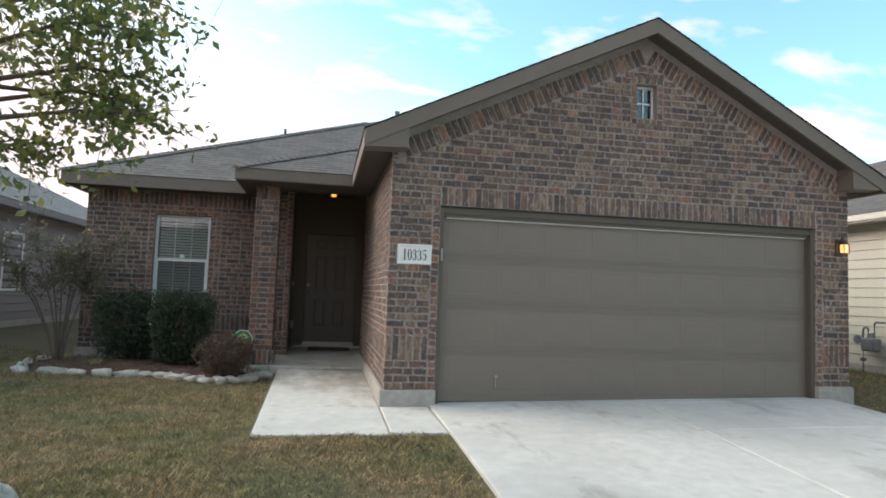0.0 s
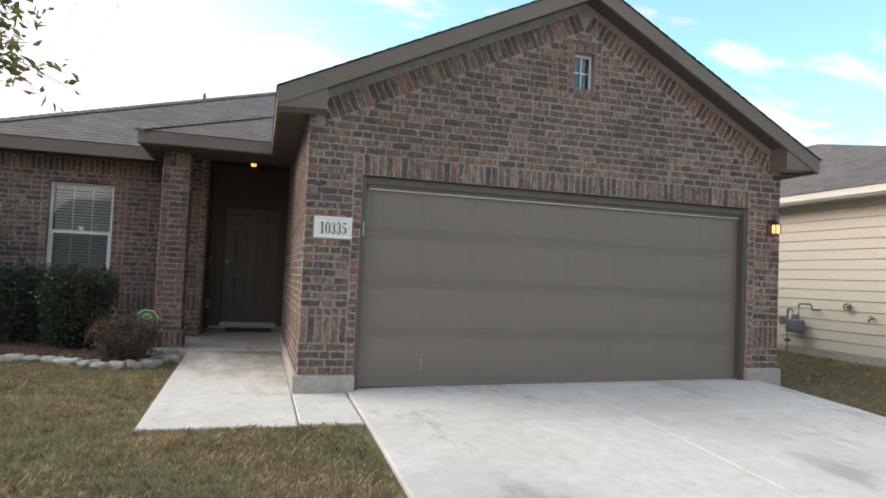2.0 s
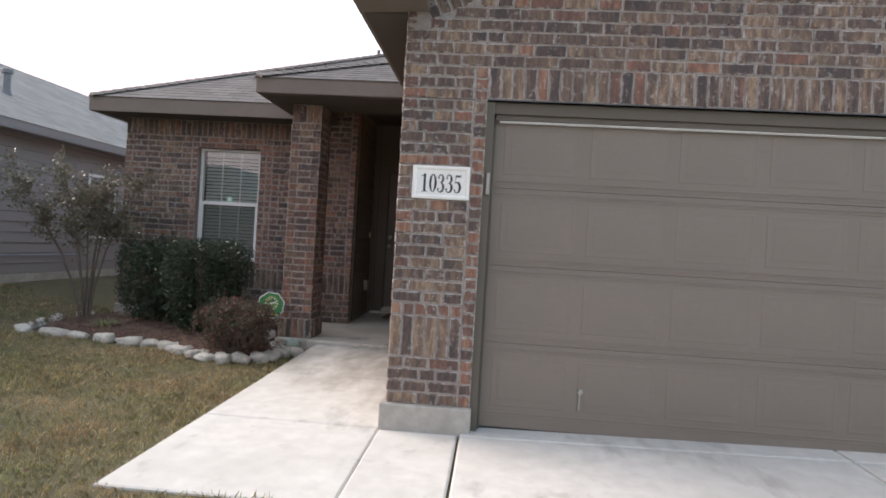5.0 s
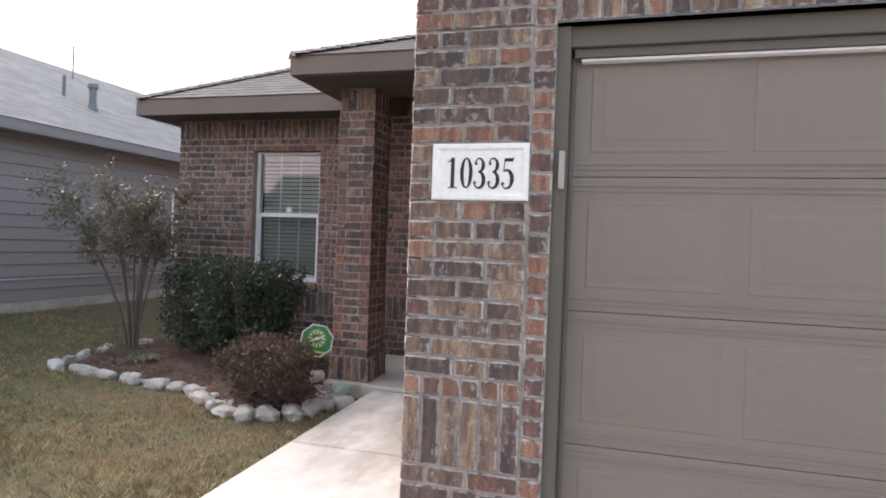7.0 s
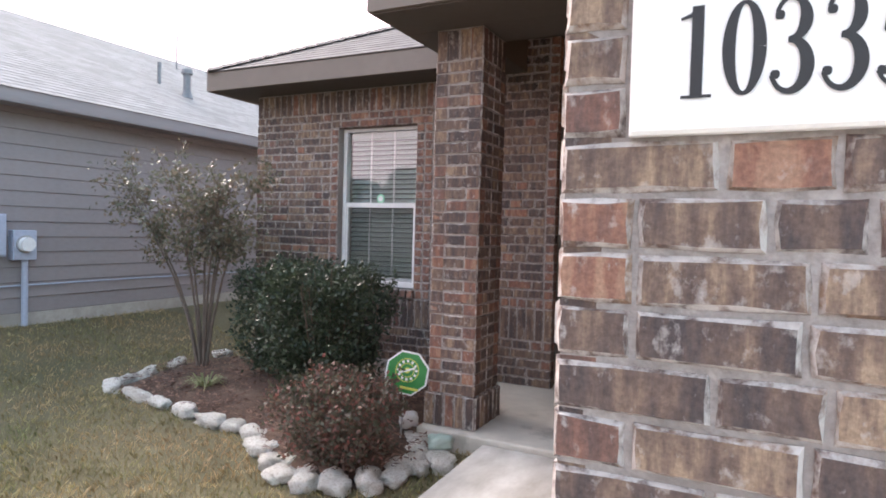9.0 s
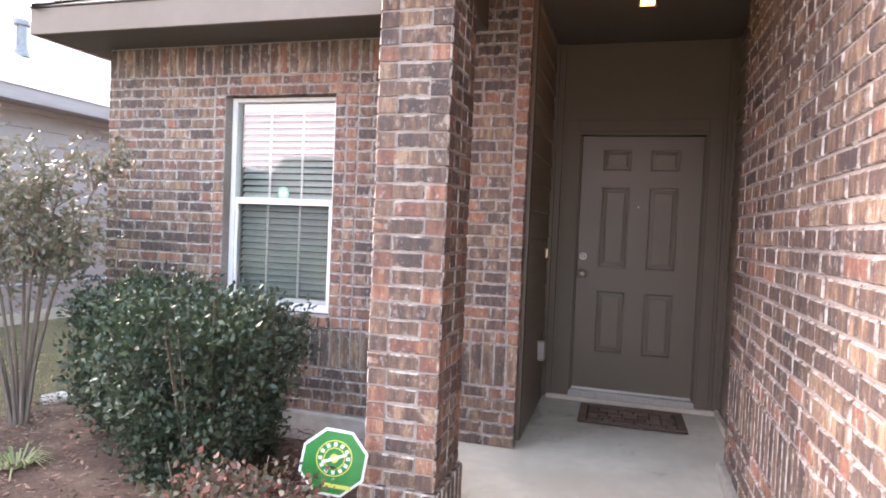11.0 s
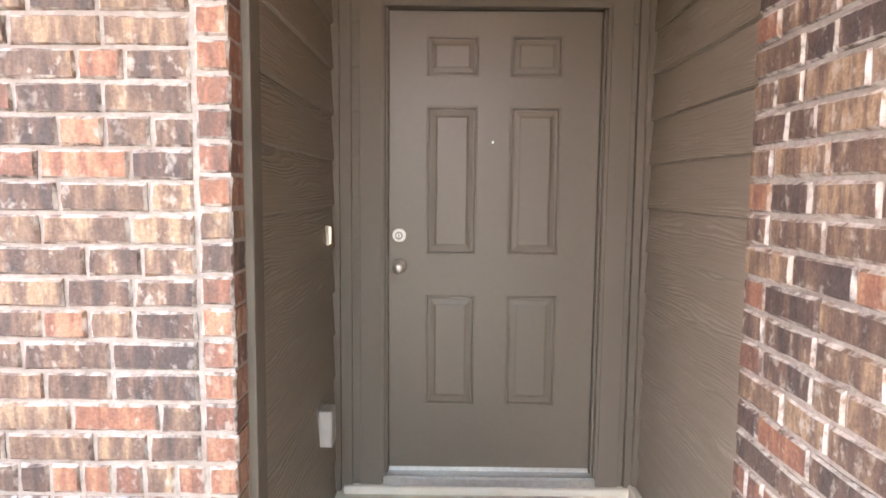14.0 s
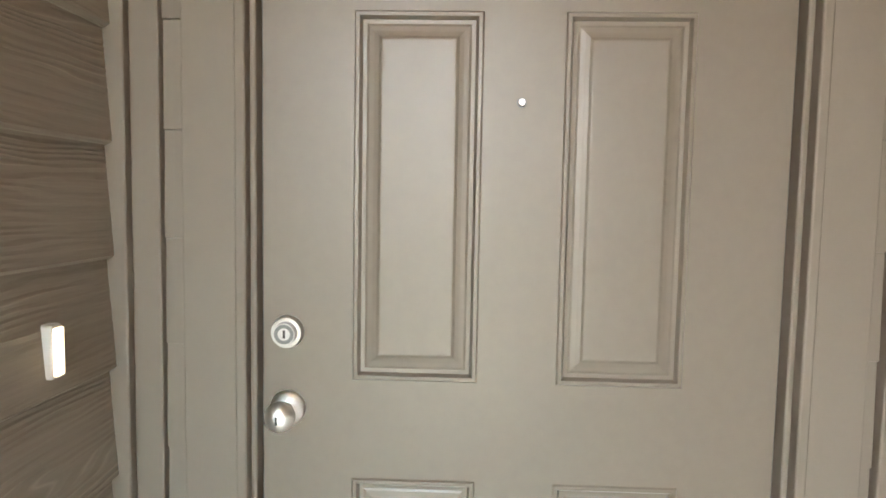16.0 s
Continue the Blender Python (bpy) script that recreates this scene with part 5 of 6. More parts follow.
# ---- neighbouring houses ----
def neighbour(name, label, x, y0, y1, side, z0, eave_z, material, shingle, ridge_dx, slope, fascia_mat, front):
    t = empty(name, (0, 0, 0), label, "house")
    inner = x + side * 0.15
    w = part("wall", boxed(min(x, inner), max(x, inner), y0, y1, z0 - 0.1, eave_z + 0.05), material, t)
    part("wall", boxed(min(x + side * 0.15, x + side * 9), max(x + side * 0.15, x + side * 9), y0, y0 + 0.15, z0 - 0.1, eave_z + 0.05), material, t)
    part("foundation", boxed(min(x - side * 0.02, inner), max(x - side * 0.02, inner), y0 - 0.02, y1, z0 - 0.5, z0 + 0.0, bevel=0.01), FOUNDATION, t)
    m = pose(x, y0, 0, 0, 0, 90) if side < 0 else pose(x, y1, 0, 0, 0, -90)
    lap_boards(w, m, y1 - y0, z0, eave_z, 0.165, material, 0.014)
    ex = x - side * 0.35
    part("fascia", boxed(min(ex, ex + side * 0.025), max(ex, ex + side * 0.025), y0 - 0.35, y1, eave_z - 0.0, eave_z + 0.15, bevel=0.004), fascia_mat, t)
    part("soffit", boxed(min(ex, x), max(ex, x), y0 - 0.3, y1, eave_z + 0.01, eave_z + 0.03), fascia_mat, t)
    r = empty_part("roof", t)
    L2 = math.hypot(1, slope)
    n = ridge_dx * L2
    hip = front
    if side < 0:
        roof_plane("shingles", r, slope_pose((ex, y0 - 0.35, eave_z + 0.15), (0, 1, 0), (-1, 0, slope)), n, lambda v: (0, y1 - y0), shingle)
        roof_plane("shingles", r, slope_pose((ex - 2 * ridge_dx, y1, eave_z + 0.15), (0, -1, 0), (1, 0, slope)), n, lambda v: (0, y1 - y0 + 0.35), shingle)
    else:
        roof_plane("shingles", r, slope_pose((ex, y1, eave_z + 0.15), (0, -1, 0), (1, 0, slope)), n, lambda v: (0, y1 - y0 + 0.35 - hip * v / L2), shingle)
        H2 = math.hypot(hip, slope)
        roof_plane("shingles", r, slope_pose((ex, y0 - 0.35, eave_z + 0.15), (1, 0, 0), (0, hip, slope)), ridge_dx * H2, lambda v: (v / H2, 2 * ridge_dx - v / H2), shingle)
    return t


def empty_part(name, parent):
    ob = new(name)
    ob.parent = parent
    return ob


left = neighbour("neighbour_house", "grey-brown lap-sided neighbouring house with grey shingle roof", -6.2, 7.6, 24.0, -1, 0.36, 2.56, NEIGHBOUR_GREY, SHINGLE_GREY, 5.2, 0.45, NEIGHBOUR_GREY, 0)
right = neighbour("neighbour_house", "cream lap-sided neighbouring house with brown shingle roof", 9.3, 8.3 - 3.0, 22.0, 1, 0.25, 2.68, NEIGHBOUR_CREAM, SHINGLE, 3.6, 0.5, CREAM_TRIM, 1.95)
nw = empty_part("window", left)
for x0, x1, y0, y1, z0, z1 in ((-6.225, -6.175, 13.75, 13.8, 0.95, 2.15), (-6.225, -6.175, 14.55, 14.6, 0.95, 2.15), (-6.225, -6.175, 13.8, 14.55, 0.95, 1.0), (-6.225, -6.175, 13.8, 14.55, 2.1, 2.15), (-6.225, -6.18, 13.8, 14.55, 1.52, 1.57)):
    part("window_frame", boxed(x0, x1, y0, y1, z0, z1, bevel=0.003), WHITE, nw)
part("pane", boxed(-6.2, -6.19, 13.8, 14.55, 1.0, 2.1), surface("dusk_glass", (0.03, 0.04, 0.045), (0.04, 0.05, 0.055), 3, 0.08, 0), nw)
for k, (x, y, hgt, r) in enumerate(((-7.5, 13.28, 0.4, 0.06), (-8.0, 13.15, 0.35, 0.03), (-10.0, 15.2, 0.7, 0.015))):
    zb = 2.71 + 0.45 * (-5.85 - x)
    bm = cyl(bmesh.new(), (x, y, zb + hgt / 2 - 0.05), r, r, hgt + 0.1)
    if k == 0:
        cyl(bm, (x, y, zb + hgt), r * 1.5, r * 1.4, 0.07)
        cyl(bm, (x, y, zb + 0.03), r * 1.7, r * 1.1, 0.12)
    part("vent_pipe", bm, METER_GREY, left, "grey galvanised roof vent")

# electric meter and boxes on the left neighbour
em = empty("electric_meter", (-6.2, 9.94, 1.09), "grey electric meter box with conduit on lap siding", "meter")
part("box", boxed(-0.01, 0.11, -0.122, 0.122, -0.15, 0.17, bevel=0.008), GREY_PLASTIC, em)
bm = cyl(bmesh.new(), (0.14, 0, 0.02), 0.085, 0.075, 0.07, "X", 24)
part("meter_glass", bm, WHITE, em, "round meter dial")
part("ring", cyl(bmesh.new(), (0.115, 0, 0.02), 0.095, 0.095, 0.02, "X", 24), ALU, em)
part("conduit", cyl(bmesh.new(), (0.05, 0.03, -0.5), 0.032, 0.032, 0.74), GREY_PLASTIC, em, "pale grey conduit")
bx = empty("utility_box", (-6.2, 9.59, 1.22), "grey utility cabinet on lap siding", "box")
part("body", boxed(-0.01, 0.13, -0.15, 0.15, -0.24, 0.21, bevel=0.01), GREY_PLASTIC, bx)
part("door", boxed(0.131, 0.142, -0.137, 0.137, -0.22, 0.19, bevel=0.004), GREY_PLASTIC, bx)
b2 = empty("utility_box", (-6.2, 9.24, 1.12), "grey utility cabinet on lap siding", "box")
part("body", boxed(-0.01, 0.11, -0.14, 0.14, -0.17, 0.1, bevel=0.02), GREY_PLASTIC, b2)
part("conduit", cyl(bmesh.new(), (0.04, 0.15, -0.42), 0.014, 0.014, 0.86), GREY_PLASTIC, b2)
part("junction", boxed(0.01, 0.08, 0.11, 0.19, -0.48, -0.36, bevel=0.01), DARK_GREY, b2, "dark blue-grey junction fitting")
b3 = empty("outlet_box", (-6.2, 9.67, 0.86), "small pale outlet box on lap siding", "box")
part("body", boxed(-0.01, 0.04, -0.04, 0.04, -0.05, 0.05, bevel=0.005), WHITE, b3)
cable = tube(bmesh.new(), [(-6.17, 9.2, 0.62), (-6.165, 9.6, 0.66), (-6.165, 11.0, 0.665), (-6.165, 13.5, 0.66)], [0.009] * 4)
obj("wall_cable", cable, GREY_PLASTIC, label="thin pale cable along the lap siding", category="cable")

# gas meter and taps on the right neighbour
gm = empty("gas_meter", (9.12, 9.15, 0.0), "grey gas meter with riser pipes beside cream siding", "gas meter")
bm = boxed(-0.09, 0.09, -0.13, 0.13, 0.5, 0.72, bevel=0.03)
cyl(bm, (0, 0, 0.76), 0.07, 0.05, 0.08)
part("meter_body", bm, METER_GREY, gm)
part("riser", tube(bmesh.new(), [(0, 0.16, 0.1), (0, 0.16, 0.8), (0, 0.15, 0.87), (0, 0.1, 0.9), (0, 0.05, 0.87), (0, 0.05, 0.78)], [0.017] * 6), METER_GREY, gm)
part("house_pipe", tube(bmesh.new(), [(0, -0.07, 0.78), (0, -0.07, 0.95), (0, -0.1, 0.99), (0, -0.3, 0.99), (0, -0.34, 0.95), (0.0, -0.34, 0.9), (0.2, -0.34, 0.9)], [0.017] * 7), METER_GREY, gm)
part("regulator", cyl(bmesh.new(), (0, 0.25, 0.68), 0.075, 0.06, 0.07, "X"), METER_GREY, gm)
part("valve", cyl(bmesh.new(), (0, 0.16, 0.35), 0.03, 0.03, 0.08, "X"), METER_GREY, gm)
hr = empty("wall_tap", (9.28, 8.25, 0.98), "dark coiled tap fitting on cream siding", "tap")
bm = bmesh.new()
tube(bm, [(-0.05 + 0.0, 0.07 * math.cos(a * math.tau / 12), 0.05 * math.sin(a * math.tau / 12)) for a in range(13)], [0.013] * 13)
part("coil", bm, DARK_GREY, hr)
part("spout", cyl(bmesh.new(), (-0.02, 0.0, 0.0), 0.025, 0.02, 0.08, "X"), DARK_GREY, hr)
h2 = empty("wall_tap", (9.28, 7.85, 0.83), "small dark wall tap on cream siding", "tap")
part("spout", tube(bmesh.new(), [(0.02, 0, 0), (-0.06, 0, 0), (-0.09, 0, -0.03), (-0.09, 0, -0.06)], [0.016] * 4), DARK_GREY, h2)
part("handle", cyl(bmesh.new(), (-0.05, 0, 0.03), 0.03, 0.03, 0.012), DARK_GREY, h2)

# ---- planting bed ----
bm = bmesh.new()
inner = [(x, y) for x, y in BED] + [(-1.0, 9.6), (-1.06, 10.87), (WX0 - 0.1, 10.87), (-4.1, 10.95)]
rim = [bm.verts.new((x, y, ground_z(x, y) + 0.012)) for x, y in inner]
cxm, cym = -2.4, 10.0
mid = [bm.verts.new((cxm + (x - cxm) * 0.8, cym + (y - cym) * 0.8, 0.035 + 0.02 * noise.noise((x * 3, y * 3, 2)))) for x, y in inner]
core = bm.verts.new((cxm, cym, 0.06))
n = len(inner)
for i in range(n):
    bm.faces.new((rim[i], rim[(i + 1) % n], mid[(i + 1) % n], mid[i]))
    bm.faces.new((mid[i], mid[(i + 1) % n], core))
obj("planting_bed", bm, MULCH, kind="structure", label="red-brown mulch bed in front of the window", smooth=True)


def inside(poly, x, y):
    c, j = False, len(poly) - 1
    for i in range(len(poly)):
        (xi, yi), (xj, yj) = poly[i], poly[j]
        if (yi > y) != (yj > y) and x < (xj - xi) * (y - yi) / (yj - yi) + xi:
            c = not c
        j = i
    return c


def quads(name, corners, material, parent=None, label="", kind="", category=""):
    """Many small four-cornered blades in one mesh, from an array (n, 4, 3)."""
    c = np.asarray(corners, dtype=np.float32)
    k = len(c)
    me = bpy.data.meshes.new(name)
    me.vertices.add(4 * k)
    me.vertices.foreach_set("co", c.reshape(-1))
    me.loops.add(4 * k)
    me.loops.foreach_set("vertex_index", np.arange(4 * k, dtype=np.int32))
    me.polygons.add(k)
    me.polygons.foreach_set("loop_start", np.arange(0, 4 * k, 4, dtype=np.int32))
    me.update(calc_edges=True)
    me.validate()
    me.materials.append(material)
    ob = new(name, me)
    if parent:
        ob.parent = parent
    return tagged(ob, label, category, "", kind)


def leaf_quads(rs, places, size, spread=0.35, width=0.5, out=None, outward=0.5):
    """Pointed leaves at places, turned at random and partly outwards."""
    p = np.asarray(places)
    k = len(p)
    d = rs.normal(size=(k, 3))
    if out is not None:
        d = d * (1 - outward) + np.asarray(out) * outward
    d /= np.linalg.norm(d, axis=1, keepdims=True) + 1e-9
    s = np.cross(d, rs.normal(size=(k, 3)))
    s /= np.linalg.norm(s, axis=1, keepdims=True) + 1e-9
    ln = size * (1 + spread * rs.uniform(-1, 1, (k, 1)))
    w = ln * width * 0.5
    nrm = np.cross(d, s) * ln * 0.1
    return np.stack([p, p + d * ln * 0.45 + s * w + nrm, p + d * ln, p + d * ln * 0.45 - s * w + nrm], axis=1)


rs = np.random.RandomState(5)
# mulch chips
pts = []
while len(pts) < 4800:
    x, y = rs.uniform(-4.2, -0.8), rs.uniform(8.6, 10.85)
    if inside(inner, x, y):
        pts.append((x, y, 0.035 + rs.uniform(0, 0.03)))
c = leaf_quads(rs, pts, 0.045, 0.5, 0.35)
c[:, :, 2] = (c[:, :, 2] - np.array(pts)[:, None, 2]) * 0.35 + np.array(pts)[:, None, 2]
quads("mulch_chips", c, CHIP, label="loose bark chips on the bed", kind="stuff", category="mulch")


# edging stones
def stone_mesh(seed):
    bm = bmesh.new()
    bmesh.ops.create_icosphere(bm, subdivisions=3, radius=1.0)
    rng = random.Random(seed)
    o = Vector((rng.uniform(0, 50), rng.uniform(0, 50), rng.uniform(0, 50)))
    for v in bm.verts:
        q = v.co.copy()
        s = 1.0 / max(abs(q.x) ** 1.3, abs(q.y) ** 1.3, abs(q.z) ** 1.3, 0.5) ** 0.5
        v.co = q * s * (0.86 + 0.3 * noise.noise(q * 1.2 + o) + 0.2 * noise.noise(q * 3.0 + o) + 0.07 * noise.noise(q * 8 + o))
    me = bpy.data.meshes.new("edging_stone")
    bm.to_mesh(me)
    bm.free()
    me.materials.append(LIMESTONE)
    me.shade_smooth()
    return me


stones = [stone_mesh(s) for s in range(8)]
rng = random.Random(8)
row_pts = BED[1:]
extra = [(-4.2, 10.9, 0.1), (-1.08, 9.5, 0.12), (-0.97, 9.36, 0.09), (-0.74, 9.3, 0.09), (-0.93, 9.12, 0.08), (-1.84, 4.0, 0.18), (-1.98, 3.65, 0.15), (-2.39, 3.44, 0.15), (-1.5, 8.78, 0.07), (-1.3, 8.71, 0.08), (-1.12, 8.72, 0.06), (-0.98, 8.86, 0.07), (-0.9, 9.05, 0.06), (-0.88, 9.22, 0.07), (-1.72, 8.95, 0.07), (-1.95, 9.1, 0.06), (-0.7, 9.22, 0.06)]
spots = []
for i, (x, y) in enumerate(row_pts):
    q = row_pts[min(i + 1, len(row_pts) - 1)]
    p = row_pts[max(i - 1, 0)]
    d = math.atan2(q[1] - p[1], q[0] - p[0])
    gap = math.hypot(q[0] - p[0], q[1] - p[1]) / 2
    spots.append((x, y, min(0.17, gap * 0.46) * rng.uniform(0.7, 1.2), d))
    if gap > 0.4:
        spots.append(((x + q[0]) / 2, (y + q[1]) / 2, 0.13, d))
spots += [(x, y, r, rng.uniform(0, 3)) for x, y, r in extra]
for i, (x, y, r, d) in enumerate(spots):
    ob = new("edging_stone", stones[i % 8])
    ob.matrix_basis = Matrix.LocRotScale((x, y, ground_z(x, y) + 0.035), Euler((rng.uniform(-0.15, 0.15), rng.uniform(-0.15, 0.15), d + rng.uniform(-0.25, 0.25))), (r * 1.18, rng.uniform(0.055, 0.1) * (1.6 if y < 5 else 1), rng.uniform(0.04, 0.068) * (2.0 if y < 5 else 1)))
    tagged(ob, "rough whitish limestone edging stone on soil", "stone", "stones edging the beds")


for name, label, x, y, z, m, r in (("garden_stone", "smooth pale green stone beside the porch step", -0.8, 9.4, 0.05, "green", (0.085, 0.07, 0.05)), ("garden_stone", "round pale grey stone by the porch column", -1.12, 9.56, 0.1, "grey", (0.07, 0.065, 0.055))):
    me = stones[2].copy() if m == "green" else stones[5].copy()
    me.materials.clear()
    me.materials.append(surface("pale_green_stone", (0.3, 0.4, 0.35), (0.4, 0.5, 0.44), 12, 0.45, 0.1) if m == "green" else surface("pale_grey_stone", (0.5, 0.48, 0.45), (0.62, 0.6, 0.57), 20, 0.8, 0.4))
    ob = new(name, me)
    ob.matrix_basis = Matrix.LocRotScale((x, y, z), Euler((0, 0, 0.6)), r)
    tagged(ob, label, "stone")


# ---- shrubs ----
def shrub(name, label, centre, radii, leaves, size, material, stem_mat, seed, squarish=0.75, base_z=0.03):
    """Stems that fork up from the base, and leaves in clumps, thickest near the outside, with gaps."""
    r = np.random.RandomState(seed)
    t = empty(name, (0, 0, 0), label, "shrub")
    cx, cy, cz = centre
    rx, ry, rz = radii
    bm = bmesh.new()
    for i in range(26):
        a, b = r.uniform(0, math.tau), r.uniform(0.2, 0.95)
        e = Vector((cx + rx * b * math.cos(a), cy + ry * b * math.sin(a), cz + rz * r.uniform(0.1, 0.85)))
        s = Vector((cx + 0.1 * math.cos(a), cy + 0.1 * math.sin(a), base_z - 0.03))
        k = s.lerp(e, 0.5) + Vector((0, 0, -0.05))
        tube(bm, [s, k, e], [0.009, 0.006, 0.003], 5)
    part("woody_base", bm, stem_mat, t)
    clumps = leaves // 14
    v = r.normal(size=(clumps, 3))
    v /= np.linalg.norm(v, axis=1, keepdims=True)
    v = np.sign(v) * np.abs(v) ** squarish
    v /= np.maximum(np.linalg.norm(v, axis=1, keepdims=True) * 0.35 + 0.65 * np.abs(v).max(axis=1, keepdims=True) * 1.25, 1e-6)
    rad = 1 - 0.55 * r.uniform(0, 1, (clumps, 1)) ** 2.2
    lump = np.array([[0.9 + 0.22 * noise.noise((q[0] * 1.7 + seed, q[1] * 1.7, q[2] * 1.7)) + 0.1 * noise.noise((q[0] * 5, q[1] * 5 + seed, q[2] * 5))] for q in v])
    c = v * rad * lump
    c[:, :2] *= (0.72 + 0.28 * np.clip(c[:, 2:] + 0.9, 0, 1))     # drawn in towards the ground
    places = np.repeat(c, 14, axis=0) * np.array(radii) + np.array(centre) + r.normal(size=(clumps * 14, 3)) * size * 0.85
    out = np.repeat(v, 14, axis=0) * 0.6 + np.array((0, 0, 0.5))
    keep = places[:, 2] > base_z + 0.02
    quads("foliage", leaf_quads(r, places[keep], size, 0.35, 0.52, out[keep], 0.45), material, t)
    return t


shrub("hedge_bush", "clipped dark evergreen bush in the mulch bed", (-1.98, 9.8, 0.58), (0.51, 0.55, 0.62), 18500, 0.036, HEDGE_LEAF, BARK, 21)
shrub("hedge_bush", "clipped dark evergreen bush against the brick wall", (-2.85, 10.36, 0.56), (0.55, 0.46, 0.6), 12000, 0.037, HEDGE_LEAF, BARK, 33)
shrub("dwarf_shrub", "low shrub with reddish bronze leaves beside the path", (-1.23, 8.92, 0.27), (0.43, 0.38, 0.31), 7000, 0.031, SHRUB_LEAF, BARK, 44, 0.9)


def tuft(place, seed):
    r = np.random.RandomState(seed)
    k = 70
    a, ln = r.uniform(0, math.tau, k), r.uniform(0.1, 0.22, k)
    b = np.stack([place[0] + 0.04 * np.cos(a), place[1] + 0.04 * np.sin(a), np.full(k, place[2])], 1)
    d = np.stack([np.cos(a), np.sin(a), r.uniform(0.4, 1.4, k)], 1)
    d /= np.linalg.norm(d, axis=1, keepdims=True)
    s = np.stack([-np.sin(a), np.cos(a), np.zeros(k)], 1) * 0.005
    e = b + d * ln[:, None] * 0.6
    tip = e + (d - np.array((0, 0, 0.9))) * ln[:, None] * 0.45
    t = empty("grass_tuft", (0, 0, 0), "pale striped ornamental grass tuft in mulch", "plant", "tufts in the bed")
    quads("foliage", np.concatenate([np.stack([b - s, b + s, e + s, e - s], 1), np.stack([e - s, e + s, tip + s * 0.2, tip - s * 0.2], 1)]), TUFT, t)


for i, (x, y) in enumerate(((-3.1, 9.66),)):
    tuft((x, y, 0.04), i)


# ---- crape myrtle ----
def branchy(name, label, base, stems, material, leaf_mat, leaf_size, leaves_per, seed, category="tree", parts=("trunk", "crown"), low=0.42):
    """Stems: (list of points, radius). Twigs grow from the upper half of each, leaves along the twigs."""
    r = np.random.RandomState(seed)
    t = empty(name, (0, 0, 0), label, category)
    bm = bmesh.new()
    spots = []
    for pts, rad, reach, ntw in stems:
        pts = [Vector(p) for p in pts]
        n = len(pts)
        tube(bm, pts, [rad * (1 - 0.8 * i / (n - 1)) for i in range(n)], 8 if rad > 0.03 else 6)
        for k in range(ntw):
            f = r.uniform(low, 1.0) * (n - 1)
            i = min(int(f), n - 2)
            s = pts[i].lerp(pts[i + 1], f - i)
            d = (pts[i + 1] - pts[i]).normalized() * 0.7 + Vector(r.normal(size=3)) * 0.55
            d.normalize()
            ln = reach * r.uniform(0.5, 1.1)
            m = s + d * ln * 0.5 + Vector(r.normal(size=3)) * ln * 0.08
            e = m + (d + Vector((0, 0, -0.15))) * ln * 0.5
            tube(bm, [s, m, e], [max(0.0035, rad * 0.16), 0.003, 0.0015], 4)
            for j in range(leaves_per):
                q = r.uniform(0.15, 1.05)
                spots.append(tuple((s.lerp(m, q * 2) if q < 0.5 else m.lerp(e, q * 2 - 1)) + Vector(r.normal(size=3)) * leaf_size * 0.9))
    part(parts[0], bm, material, t)
    sp = np.array(spots)
    quads(parts[1], leaf_quads(r, sp, leaf_size, 0.4, 0.5, np.tile((0, 0, -0.35), (len(sp), 1)), 0.3), leaf_mat, t)
    return t


base = Vector((-3.74, 10.22, 0.03))
rng = random.Random(17)
stems = []
for i, (dx, dy, top) in enumerate(((-0.75, -0.2, 1.95), (-0.45, 0.15, 2.05), (-0.15, -0.25, 1.95), (0.1, 0.2, 1.95), (0.35, -0.15, 1.9), (0.62, 0.05, 1.95), (-0.95, 0.05, 2.15), (-0.1, 0.1, 1.7), (0.3, 0.1, 1.5))):
    dx *= 1.2 if dx < 0 else 0.95
    top -= 0.22
    e = base + Vector((dx, dy, top))
    a = base + Vector((dx * 0.06, dy * 0.1, 0))
    stems.append(([a, base + Vector((dx * 0.16, dy * 0.2, 0.4)), base + Vector((dx * 0.36, dy * 0.4, 0.85)), base + Vector((dx * 0.68, dy * 0.7, 1.35)), e], 0.017, 0.36, 20))
branchy("crape_myrtle", "multi-stemmed crape myrtle with sparse bronze-green leaves", base, stems, PALE_BARK, CRAPE_LEAF, 0.045, 34, 3, low=0.55)

# ---- shade tree by the drive ----
base = Vector((-2.8, 4.75, ground_z(-2.85, 4.75) + 0.0))
rng = random.Random(29)
stems = [([base + Vector((0, 0, -0.3)), base + Vector((0.03, 0.02, 0.9)), base + Vector((0.0, 0.06, 1.9)), base + Vector((0.05, 0.0, 3.2)), base + Vector((0.0, 0.05, 4.6))], 0.085, 0.7, 26)]
for i in range(19):
    a = i * 2.4 + rng.uniform(-0.3, 0.3)
    z = 2.22 + 0.12 * i
    ln = (1.6 - 0.04 * i) * rng.uniform(0.85, 1.1)
    s = base + Vector((0, 0.03, z))
    d = Vector((math.cos(a), math.sin(a), 0))
    rise = rng.uniform(0.05, 0.3) + 0.02 * i
    stems.append(([s, s + d * ln * 0.35 + Vector((0, 0, rise * 0.6)), s + d * ln * 0.7 + Vector((0, 0, rise)), s + d * ln + Vector((0, 0, rise * 1.05))], 0.028, 0.5, 17))
